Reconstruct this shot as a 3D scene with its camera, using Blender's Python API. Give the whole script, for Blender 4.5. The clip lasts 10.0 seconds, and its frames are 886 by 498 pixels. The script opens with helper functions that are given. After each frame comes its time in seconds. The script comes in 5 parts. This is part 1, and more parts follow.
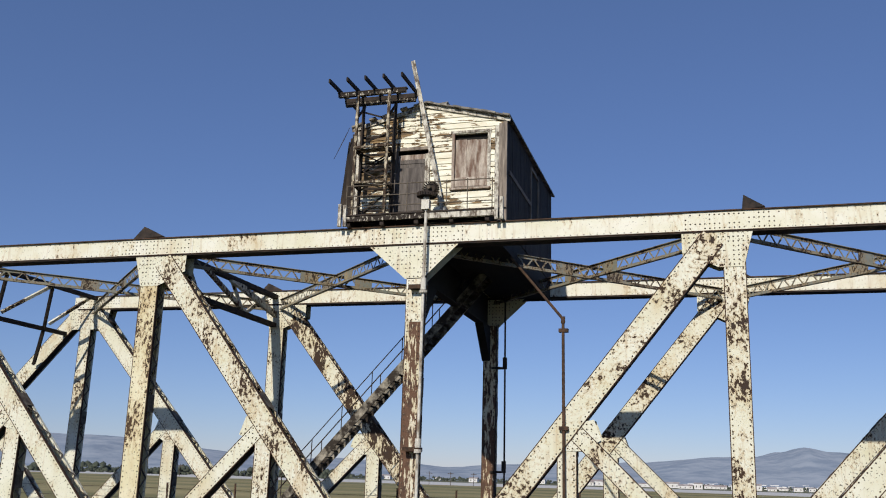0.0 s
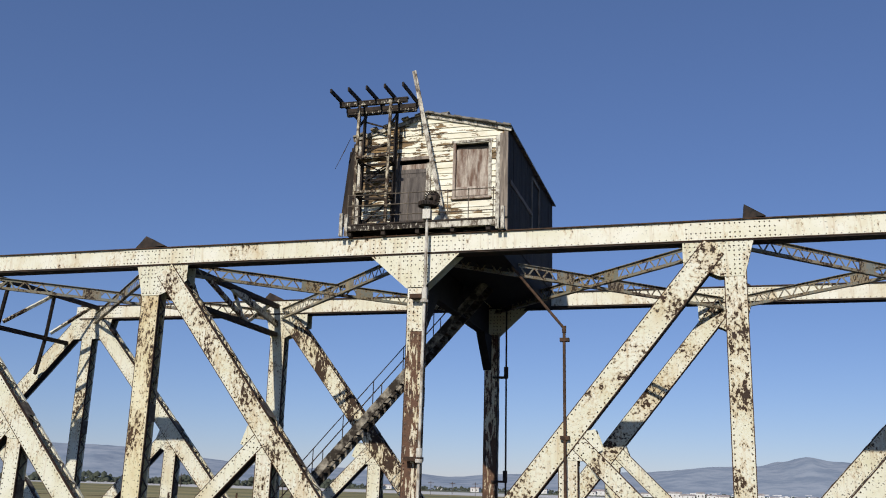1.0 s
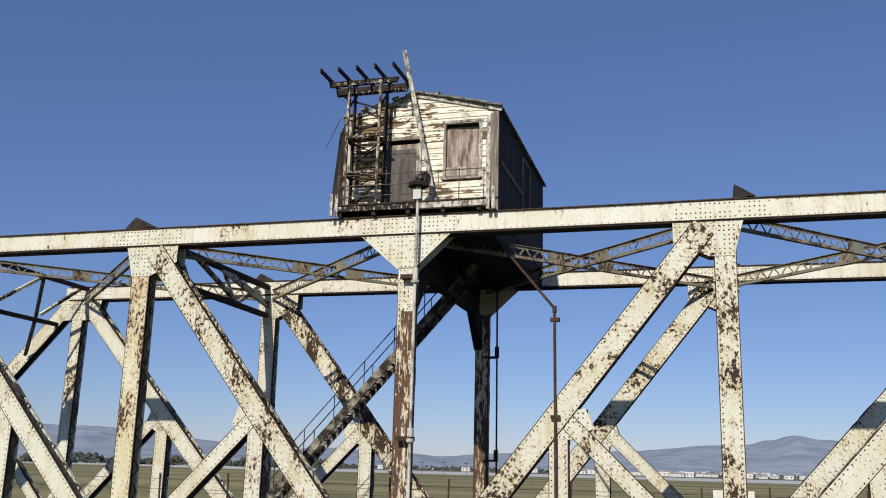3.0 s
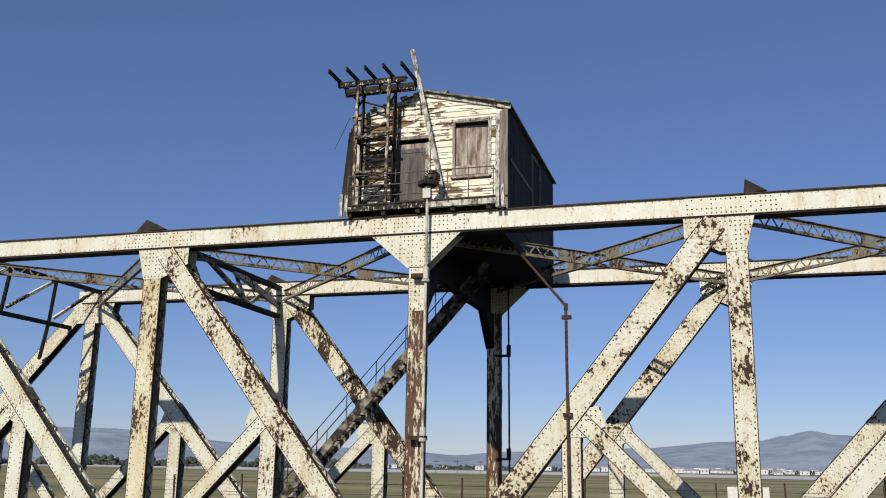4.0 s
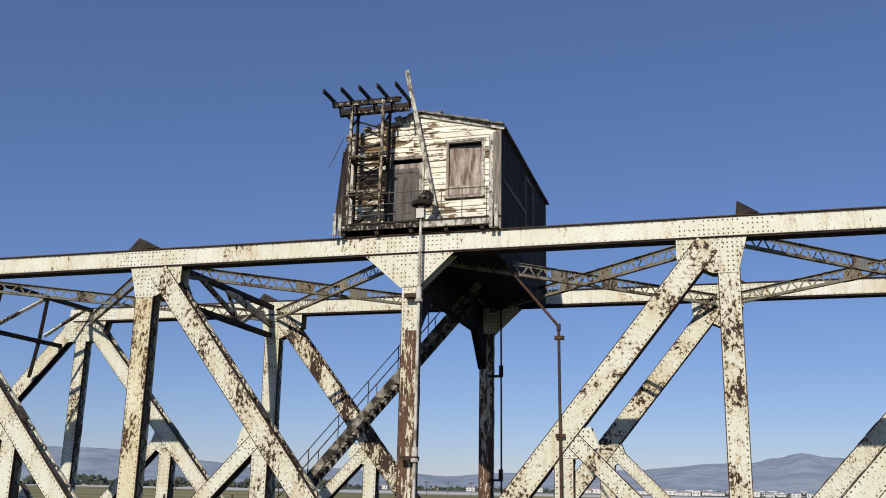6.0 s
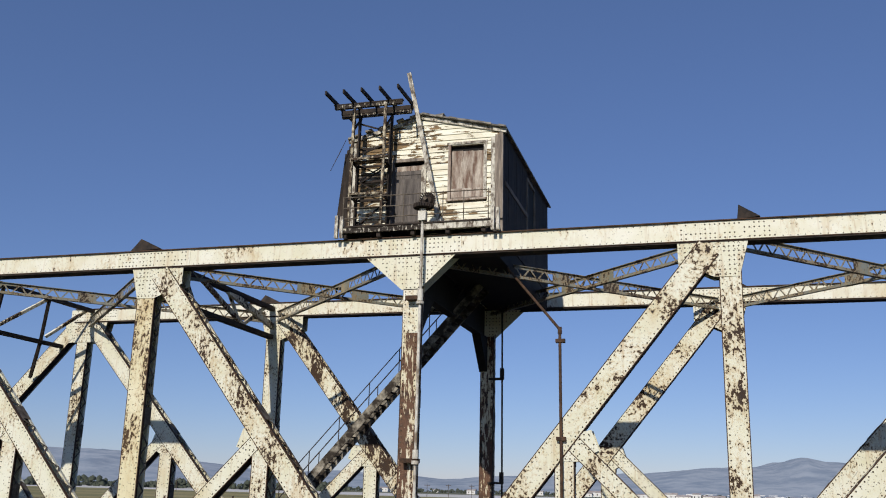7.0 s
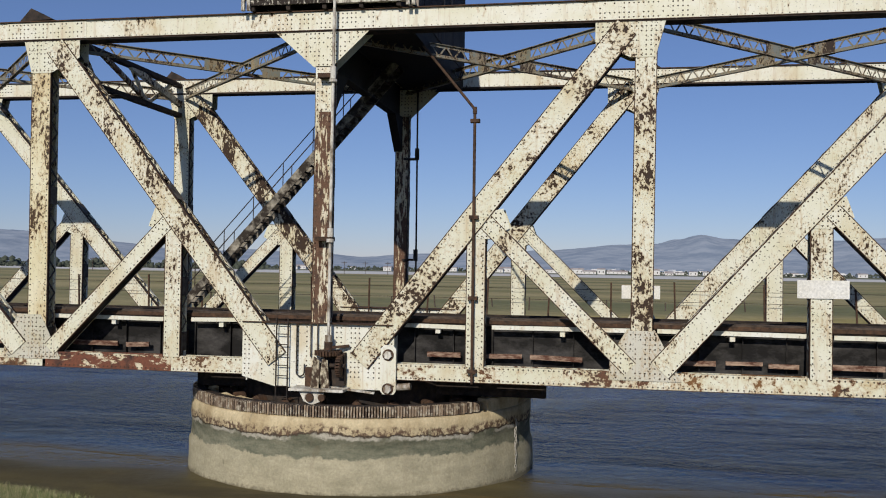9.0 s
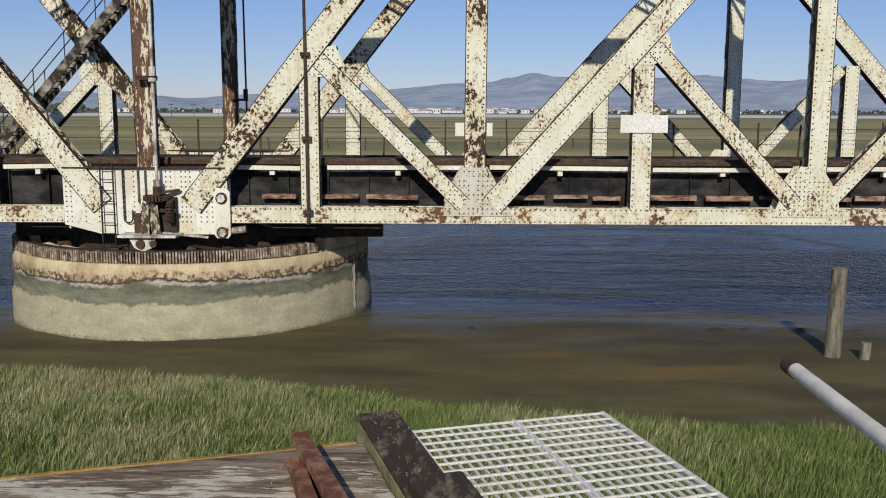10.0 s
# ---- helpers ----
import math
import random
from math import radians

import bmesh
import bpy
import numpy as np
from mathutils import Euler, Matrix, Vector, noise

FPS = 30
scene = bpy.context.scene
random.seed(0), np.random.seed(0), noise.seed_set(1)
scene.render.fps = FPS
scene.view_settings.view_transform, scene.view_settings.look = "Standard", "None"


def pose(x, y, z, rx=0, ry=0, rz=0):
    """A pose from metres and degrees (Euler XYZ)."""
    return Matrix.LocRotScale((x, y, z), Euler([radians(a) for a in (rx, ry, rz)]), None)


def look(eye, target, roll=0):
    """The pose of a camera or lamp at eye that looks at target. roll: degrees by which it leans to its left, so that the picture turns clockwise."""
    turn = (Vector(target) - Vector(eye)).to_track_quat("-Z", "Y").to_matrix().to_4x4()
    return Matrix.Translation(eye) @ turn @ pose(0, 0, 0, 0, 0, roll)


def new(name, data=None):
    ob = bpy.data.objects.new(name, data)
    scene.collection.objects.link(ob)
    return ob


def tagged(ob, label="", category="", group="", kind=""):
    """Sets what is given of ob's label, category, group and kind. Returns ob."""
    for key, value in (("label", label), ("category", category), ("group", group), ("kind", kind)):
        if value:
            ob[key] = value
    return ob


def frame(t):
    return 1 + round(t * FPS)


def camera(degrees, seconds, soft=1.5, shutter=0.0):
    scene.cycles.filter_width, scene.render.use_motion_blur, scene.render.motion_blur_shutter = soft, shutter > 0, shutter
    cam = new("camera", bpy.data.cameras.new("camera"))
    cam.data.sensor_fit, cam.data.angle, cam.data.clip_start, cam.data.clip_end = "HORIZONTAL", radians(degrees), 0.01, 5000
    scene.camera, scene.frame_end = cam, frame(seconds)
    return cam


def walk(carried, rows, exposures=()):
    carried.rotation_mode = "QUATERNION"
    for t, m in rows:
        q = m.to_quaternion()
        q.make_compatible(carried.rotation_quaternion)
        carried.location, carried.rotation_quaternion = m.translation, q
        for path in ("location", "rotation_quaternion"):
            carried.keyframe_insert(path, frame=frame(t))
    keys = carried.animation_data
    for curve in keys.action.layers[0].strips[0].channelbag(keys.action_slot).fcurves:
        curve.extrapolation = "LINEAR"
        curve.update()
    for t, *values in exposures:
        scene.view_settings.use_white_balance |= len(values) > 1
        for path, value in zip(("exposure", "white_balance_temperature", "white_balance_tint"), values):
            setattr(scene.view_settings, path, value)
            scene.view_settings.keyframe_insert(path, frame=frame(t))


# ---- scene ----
# World: x along the swing span, y away from the near truss, z up; the rail deck is z = 0.
cam = camera(51.7, 10.0, soft=1.05)
PATH = [
    (0, look((8.296, -25.7, 1.488), (7.749, -23.838, 1.974), 1.7)),
    (0.5, look((8.285, -25.729, 1.487), (7.747, -23.867, 1.982), 1.6)),
    (1, look((8.319, -25.734, 1.486), (7.77, -23.879, 1.991), 1.7)),
    (1.5, look((8.293, -25.76, 1.481), (7.751, -23.901, 1.983), 1.8)),
    (2, look((8.306, -25.739, 1.469), (7.763, -23.877, 1.955), 1.8)),
    (2.5, look((8.309, -25.745, 1.474), (7.779, -23.875, 1.946), 1.5)),
    (4, look((8.339, -25.7, 1.48), (7.784, -23.835, 1.942), 0.9)),
    (4.5, look((8.339, -25.701, 1.477), (7.76, -23.845, 1.947), 0.7)),
    (5, look((8.328, -25.667, 1.489), (7.758, -23.808, 1.956), 0.8)),
    (5.5, look((8.313, -25.72, 1.474), (7.776, -23.857, 1.964), 0.9)),
    (7, look((8.317, -25.749, 1.464), (7.778, -23.892, 1.974), 1.4)),
    (7.5, look((8.305, -25.749, 1.457), (7.784, -23.886, 1.965), 1.4)),
    (8, look((8.341, -25.714, 1.459), (7.831, -23.832, 1.907), 1.3)),
    (8.5, look((8.312, -25.627, 1.455), (7.851, -23.701, 1.733), 1.2)),
    (9, look((8.331, -25.587, 1.449), (7.961, -23.622, 1.492), 0.9)),
    (9.5, look((8.344, -25.552, 1.424), (8.146, -23.568, 1.264), 0.3)),
    (10, look((8.37, -25.559, 1.412), (8.356, -23.582, 1.112), 0.2)),
]
walk(cam, PATH, exposures=[(0.0, 0.0), (8.0, -0.04), (8.5, -0.10), (9.0, -0.14), (9.5, -0.06), (10.0, -0.04)])

# ---- daylight ----
SUN_AZ, SUN_EL = radians(4), radians(29.5)      # azimuth: turned towards -x from -y
sun_dir = Vector((-math.sin(SUN_AZ) * math.cos(SUN_EL), -math.cos(SUN_AZ) * math.cos(SUN_EL), math.sin(SUN_EL)))
world = bpy.data.worlds.new("sky")
scene.world = world
world.use_nodes = True
wn = world.node_tree
sky = wn.nodes.new("ShaderNodeTexSky")
sky.sky_type = 'NISHITA'
sky.sun_disc = False
sky.sun_elevation = SUN_EL
sky.sun_rotation = math.pi + SUN_AZ
sky.air_density, sky.dust_density, sky.ozone_density, sky.altitude = 0.92, 0.1, 4.5, 0
tint = wn.nodes.new("ShaderNodeMix")
tint.data_type, tint.blend_type = 'RGBA', 'MULTIPLY'
tint.inputs[0].default_value = 1.0
tint.inputs[7].default_value = (0.955, 0.905, 1.075, 1.0)
wn.links.new(sky.outputs[0], tint.inputs[6])
even = wn.nodes.new("ShaderNodeMix")
even.data_type = 'RGBA'
even.inputs[0].default_value = 0.24
even.inputs[7].default_value = (1.5, 2.78, 5.9, 1.0)
wn.links.new(tint.outputs[2], even.inputs[6])
wn.links.new(even.outputs[2], wn.nodes["Background"].inputs[0])
wn.nodes["Background"].inputs[1].default_value = 0.085
sun = new("sun", bpy.data.lights.new("sun", 'SUN'))
sun.data.energy, sun.data.angle, sun.data.color = 3.75, radians(0.53), (1.0, 0.94, 0.84)
sun.matrix_world = look(sun_dir * 200, (0, 0, 0))


# ---- materials ----
class Nodes:
    """A short hand for a node material."""

    def __init__(self, name, rough=0.8, metal=0.0, spec=0.3):
        self.m = bpy.data.materials.new(name)
        self.m.use_nodes = True
        self.t = self.m.node_tree
        self.bsdf = self.t.nodes["Principled BSDF"]
        self.bsdf.inputs["Roughness"].default_value = rough
        self.bsdf.inputs["Metallic"].default_value = metal
        self.bsdf.inputs["Specular IOR Level"].default_value = spec
        self.geo = self.t.nodes.new("ShaderNodeNewGeometry")
        self.info = self.t.nodes.new("ShaderNodeObjectInfo")

    def put(self, value, socket):
        if isinstance(value, (int, float)):
            socket.default_value = value
        elif isinstance(value, tuple):
            socket.default_value = (*value, 1.0) if len(value) == 3 and socket.type == 'RGBA' else value
        else:
            self.t.links.new(value, socket)

    def coords(self, stretch=(1, 1, 1), vary=7.0):
        n = self.t.nodes.new("ShaderNodeVectorMath")
        n.operation = 'MULTIPLY_ADD'
        self.put(self.geo.outputs["Position"], n.inputs[0])
        n.inputs[1].default_value = stretch
        c = self.t.nodes.new("ShaderNodeCombineXYZ")
        for i in range(3):
            self.put(self.math('MULTIPLY', self.info.outputs["Random"], vary * (i + 1)), c.inputs[i])
        self.put(c.outputs[0], n.inputs[2])
        return n.outputs[0]

    def noise(self, scale, detail=5.0, rough=0.6, stretch=(1, 1, 1), vary=7.0, warp=0.0):
        n = self.t.nodes.new("ShaderNodeTexNoise")
        self.put(self.coords(stretch, vary), n.inputs["Vector"])
        n.inputs["Scale"].default_value, n.inputs["Detail"].default_value = scale, detail
        n.inputs["Roughness"].default_value, n.inputs["Distortion"].default_value = rough, warp
        return n.outputs[0]

    def math(self, op, a, b=0.0):
        n = self.t.nodes.new("ShaderNodeMath")
        n.operation = op
        self.put(a, n.inputs[0])
        self.put(b, n.inputs[1])
        return n.outputs[0]

    def step(self, value, low, high, a=0.0, b=1.0):
        n = self.t.nodes.new("ShaderNodeMapRange")
        self.put(value, n.inputs[0])
        for i, v in enumerate((low, high, a, b)):
            self.put(v, n.inputs[1 + i])
        return n.outputs[0]

    def mix(self, fac, a, b):
        n = self.t.nodes.new("ShaderNodeMix")
        n.data_type = 'RGBA'
        self.put(fac, n.inputs[0])
        self.put(a, n.inputs[6])
        self.put(b, n.inputs[7])
        return n.outputs[2]

    def scale(self, colour, value):
        n = self.t.nodes.new("ShaderNodeVectorMath")
        n.operation = 'SCALE'
        self.put(colour, n.inputs[0])
        self.put(value, n.inputs[3])
        return n.outputs[0]

    def axis(self, i):
        n = self.t.nodes.new("ShaderNodeSeparateXYZ")
        self.put(self.geo.outputs["Position"], n.inputs[0])
        return n.outputs[i]

    def done(self, colour, height=None, strength=0.4, distance=0.01, rough=None):
        self.put(colour, self.bsdf.inputs["Base Color"])
        if rough is not None:
            self.put(rough, self.bsdf.inputs["Roughness"])
        if height is not None:
            b = self.t.nodes.new("ShaderNodeBump")
            b.inputs["Strength"].default_value, b.inputs["Distance"].default_value = strength, distance
            self.put(height, b.inputs["Height"])
            self.put(b.outputs[0], self.bsdf.inputs["Normal"])
        return self.m


def peeling_paint(name, bare, patch=2.6, paint=(0.75, 0.735, 0.605), rust=(0.040, 0.024, 0.015), stretch=(1, 1, 0.6), spread=0.03, specks=0.8):
    """Old cream paint over rusty steel. bare: how much of it has come off, 0 to 1; it varies by the piece."""
    n = Nodes(name, 0.6)
    big = n.noise(patch * 0.6, 2, 0.5, stretch)
    fine = n.noise(patch * 5.5, 6, 0.66, stretch)
    huge = n.noise(0.32, 2, 0.5)
    field = n.math('ADD', n.math('MULTIPLY', big, 0.36), n.math('MULTIPLY', fine, 0.52))
    field = n.math('ADD', field, n.math('MULTIPLY', huge, 0.12))
    off = n.math('MULTIPLY', n.math('SUBTRACT', n.info.outputs["Random"], 0.5), spread)
    field = n.math('ADD', field, off)
    cut = 0.66 - 0.3 * bare
    mask = n.step(field, cut, cut + 0.010)
    halo = n.step(field, cut - 0.075, cut + 0.005)
    chips = n.step(n.noise(19, 3, 0.55), 0.635 + 0.05 * (0.8 - specks), 0.665 + 0.05 * (0.8 - specks))
    streak = n.noise(5.0, 4, 0.6, (1.6, 1.6, 0.12))
    dirt = n.noise(0.9, 5, 0.65)
    coat = n.mix(n.step(dirt, 0.38, 0.7), paint, tuple(c * k for c, k in zip(paint, (0.88, 0.86, 0.74))))
    coat = n.mix(n.step(streak, 0.55, 0.78, 0, 0.55), coat, (0.43, 0.27, 0.12))
    coat = n.mix(n.step(n.noise(0.8, 4, 0.6, (1, 1, 0.5)), 0.55, 0.70, 0, 0.5), coat, (0.56, 0.42, 0.21))
    coat = n.mix(n.math('MULTIPLY', halo, 0.55), coat, (0.46, 0.29, 0.11))
    grain = n.noise(30, 5, 0.7)
    oxide = n.mix(n.step(grain, 0.35, 0.68), rust, tuple(c * 1.75 for c in rust))
    oxide = n.mix(n.step(n.noise(3.1, 4, 0.6), 0.5, 0.72), oxide, (0.045, 0.033, 0.028))
    gone = n.math('MAXIMUM', mask, n.math('MULTIPLY', chips, specks))
    colour = n.mix(gone, coat, oxide)
    height = n.math('SUBTRACT', n.math('MULTIPLY', grain, 0.3), gone)
    return n.done(colour, height, 0.55, 0.006, n.step(gone, 0, 1, 0.55, 0.9))


M_PAINT = peeling_paint("cream_paint_peeling", 0.235, specks=0.9)
M_WORN = peeling_paint("cream_paint_worn", 0.44, 2.0, stretch=(1, 1, 0.6))
M_DIAG = peeling_paint("cream_paint_rust_clusters", 0.395, 1.7, spread=0.0, stretch=(1, 1, 1))
M_ORANGE = peeling_paint("cream_paint_orange_rust", 0.36, 2.2, paint=(0.76, 0.70, 0.50), rust=(0.06, 0.036, 0.02), stretch=(1, 1, 0.5))
M_RUBBED = peeling_paint("cream_paint_half_gone", 0.56, 2.4, stretch=(1, 1, 0.5))
M_BARE = peeling_paint("cream_paint_mostly_gone", 0.64, 2.2, stretch=(1, 1, 0.22), rust=(0.10, 0.055, 0.035))
M_CHORD = peeling_paint("cream_paint_chord", 0.13, 1.7, paint=(0.79, 0.77, 0.65), specks=0.5)
M_LOWER = peeling_paint("cream_paint_lower_chord", 0.32, 1.1, rust=(0.11, 0.055, 0.028), stretch=(1, 1, 1.3), spread=0.03)
M_GREYPAINT = peeling_paint("grey_paint_lattice", 0.47, 3.0, paint=(0.25, 0.265, 0.24), rust=(0.05, 0.036, 0.027))
M_GREYJOINT = peeling_paint("grey_stained_joint_paint", 0.30, 2.4, paint=(0.60, 0.575, 0.48), specks=0.9)
M_BOX = peeling_paint("cream_paint_plate", 0.08, 1.6, paint=(0.80, 0.79, 0.70), specks=0.55)


def plain_noise(name, a, b, scale=6, stretch=(1, 1, 1), rough=0.85, metal=0.0, bump=0.4, dist=0.01, spec=0.3, low=0.35, high=0.68):
    n = Nodes(name, rough, metal, spec)
    x = n.noise(scale, 6, 0.65, stretch)
    y = n.noise(scale * 7, 4, 0.6, stretch)
    colour = n.mix(n.step(x, low, high), a, b)
    colour = n.scale(colour, n.step(y, 0.25, 0.75, 0.75, 1.2))
    return n.done(colour, y, bump, dist)


M_RUST = plain_noise("rusty_steel", (0.035, 0.022, 0.015), (0.115, 0.062, 0.035), 7)
M_DARK = plain_noise("dark_steel", (0.018, 0.016, 0.015), (0.065, 0.045, 0.033), 4)
M_RIVET = plain_noise("rusty_rivets", (0.035, 0.024, 0.016), (0.22, 0.17, 0.12), 3.5, low=0.45, high=0.66)
M_TIE = plain_noise("creosoted_timber", (0.035, 0.026, 0.02), (0.13, 0.095, 0.07), 5, (0.6, 3, 3))
M_LACE = plain_noise("lacing_steel", (0.05, 0.036, 0.026), (0.22, 0.185, 0.14), 3)

# girder stain; on the diagonals' under plates it stands in for shade
M_GIRDER = plain_noise("girder_stain_and_plate_shade", (0.010, 0.009, 0.008), (0.065, 0.06, 0.056), 1.1, (1, 1, 1.8), low=0.42, high=0.66)
M_REDRUST = peeling_paint("chord_mostly_red_rust", 0.66, 1.0, rust=(0.13, 0.05, 0.03), stretch=(0.5, 1, 1.2))
M_REDRUST2 = peeling_paint("chord_brown_rust_clusters", 0.46, 1.1, rust=(0.15, 0.075, 0.03), stretch=(1, 1, 1.0))
M_SPOTTED = peeling_paint("chord_rust_spots", 0.36, 1.1, rust=(0.10, 0.05, 0.03), stretch=(1, 1, 1.0))
# near-black that carries the shade under the cabin and in window openings
M_BLACK = plain_noise("unlit_black", (0.01, 0.009, 0.008), (0.02, 0.018, 0.016), 3)

# ---- mesh helpers ----
class Mesh:
    """Gathers boxes, bars and tubes into one mesh."""

    def __init__(self):
        self.v, self.f = [], []

    def add(self, verts, faces):
        k = len(self.v)
        self.v += [tuple(p) for p in verts]
        self.f += [tuple(i + k for i in f) for f in faces]
        return self

    def block(self, o, a, b, c):
        """A box about o with half axes a, b, c (right-handed)."""
        o, a, b, c = (Vector(q) for q in (o, a, b, c))
        vs = [o + sx * a + sy * b + sz * c for sz in (-1, 1) for sy in (-1, 1) for sx in (-1, 1)]
        return self.add(vs, [(0, 2, 3, 1), (4, 5, 7, 6), (0, 1, 5, 4), (2, 6, 7, 3), (0, 4, 6, 2), (1, 3, 7, 5)])

    def box(self, x0, x1, y0, y1, z0, z1):
        return self.block(((x0 + x1) / 2, (y0 + y1) / 2, (z0 + z1) / 2), ((x1 - x0) / 2, 0, 0), (0, (y1 - y0) / 2, 0), (0, 0, (z1 - z0) / 2))

    def bar(self, p, q, w, h, up=(0, 1, 0)):
        """A bar from p to q; h is its size along up, w across."""
        p, q, up = Vector(p), Vector(q), Vector(up)
        e = (q - p).normalized()
        s = up.cross(e).normalized()
        n = e.cross(s)
        return self.block((p + q) / 2, e * (q - p).length / 2, s * w / 2, n * h / 2)

    def tube(self, p, q, r, n=10, r2=None, cap=True):
        p, q = Vector(p), Vector(q)
        r2 = r if r2 is None else r2
        e = (q - p).normalized()
        s = e.orthogonal().normalized()
        u = e.cross(s)
        ring = [math.cos(2 * math.pi * i / n) * s + math.sin(2 * math.pi * i / n) * u for i in range(n)]
        vs = [p + r * d for d in ring] + [q + r2 * d for d in ring]
        fs = [(i, (i + 1) % n, n + (i + 1) % n, n + i) for i in range(n)]
        if cap:
            fs += [tuple(reversed(range(n))), tuple(range(n, 2 * n))]
        return self.add(vs, fs)

    def plate(self, outline, y0, y1):
        """A plate with an outline of (x, z) corners between two depths."""
        k = len(outline)
        vs = [(x, y0, z) for x, z in outline] + [(x, y1, z) for x, z in outline]
        area = sum(a[0] * b[1] - b[0] * a[1] for a, b in zip(outline, outline[1:] + outline[:1]))
        idx = list(range(k)) if area > 0 else list(reversed(range(k)))
        fs = [tuple(idx), tuple(k + i for i in reversed(idx))]
        fs += [(idx[(j + 1) % k], idx[j], k + idx[j], k + idx[(j + 1) % k]) for j in range(k)]
        return self.add(vs, fs)

    def channel(self, p, q, w, depth, side, out, thick=0.022):
        """A C-shaped channel from p to q: its back w wide (along side), its flanges turned away from out."""
        p, q, side, out = Vector(p), Vector(q), Vector(side).normalized(), Vector(out).normalized()
        h = w / 2
        prof = [(-h, 0), (h, 0), (h, -depth), (h - thick, -depth), (h - thick, -thick), (-h + thick, -thick), (-h + thick, -depth), (-h, -depth)]
        vs = [o + side * a + out * b for o in (p, q) for a, b in prof]
        flip = (q - p).cross(side).dot(out) > 0
        fs = [(i, (i + 1) % 8, 8 + (i + 1) % 8, 8 + i) for i in range(8)]
        caps = [(0, 1, 4, 5), (1, 2, 3, 4), (0, 5, 6, 7)]
        fs += [tuple(reversed(c)) for c in caps] + [tuple(8 + i for i in c) for c in caps]
        if flip:
            fs = [tuple(reversed(f)) for f in fs]
        return self.add(vs, fs)

    def rivet(self, p, n, r=0.024, h=0.02):
        p, n = Vector(p), Vector(n)
        s = n.orthogonal().normalized()
        u = n.cross(s)
        ring = [math.cos(math.pi * i / 3) * s + math.sin(math.pi * i / 3) * u for i in range(6)]
        vs = [p + r * d for d in ring] + [p + 0.6 * r * d + h * n for d in ring]
        return self.add(vs, [(i, (i + 1) % 6, 6 + (i + 1) % 6, 6 + i) for i in range(6)] + [tuple(range(6, 12))])

    def data(self, name):
        me = bpy.data.meshes.new(name)
        me.from_pydata(self.v, [], self.f)
        me.update()
        return me


def thing(name, label, category, at=(0, 0, 0), group="", kind=""):
    ob = new(name)
    ob.location = at
    ob.empty_display_size = 0.2
    return tagged(ob, label, category, group, kind)


def part(name, m, material, parent=None, label="", bevel=0.0, smooth=False, kind=""):
    """Links a Mesh as one object, under a thing or a part."""
    me = m if isinstance(m, bpy.types.Mesh) else m.data(name)
    if not me.materials:
        me.materials.append(material)
    ob = new(name, me)
    if parent is not None:
        ob.parent = parent
        top = parent
        off = Vector(parent.location)
        while top.parent:
            top = top.parent
            off = off + Vector(top.location)
        ob.location = -off
    if bevel:
        b = ob.modifiers.new("bevel", 'BEVEL')
        b.width, b.segments, b.limit_method = bevel, 2, 'ANGLE'
    if smooth:
        for p in me.polygons:
            p.use_smooth = True
    if label or kind:
        tagged(ob, label, kind=kind)
    return ob


rng = random.Random(4)

# ---- the swing bridge ----
P, W = 9.2, 9.15                # panel length, distance between the trusses
Z_TOP0, Z_TOP1 = 8.33, 8.90     # top chord
Z_BOT0, Z_BOT1 = -1.72, -1.27   # bottom chord
DEEP = 0.46                     # depth of the members across the bridge

bridge = thing("swing_bridge", "riveted steel truss swing bridge with peeling cream paint", "bridge")


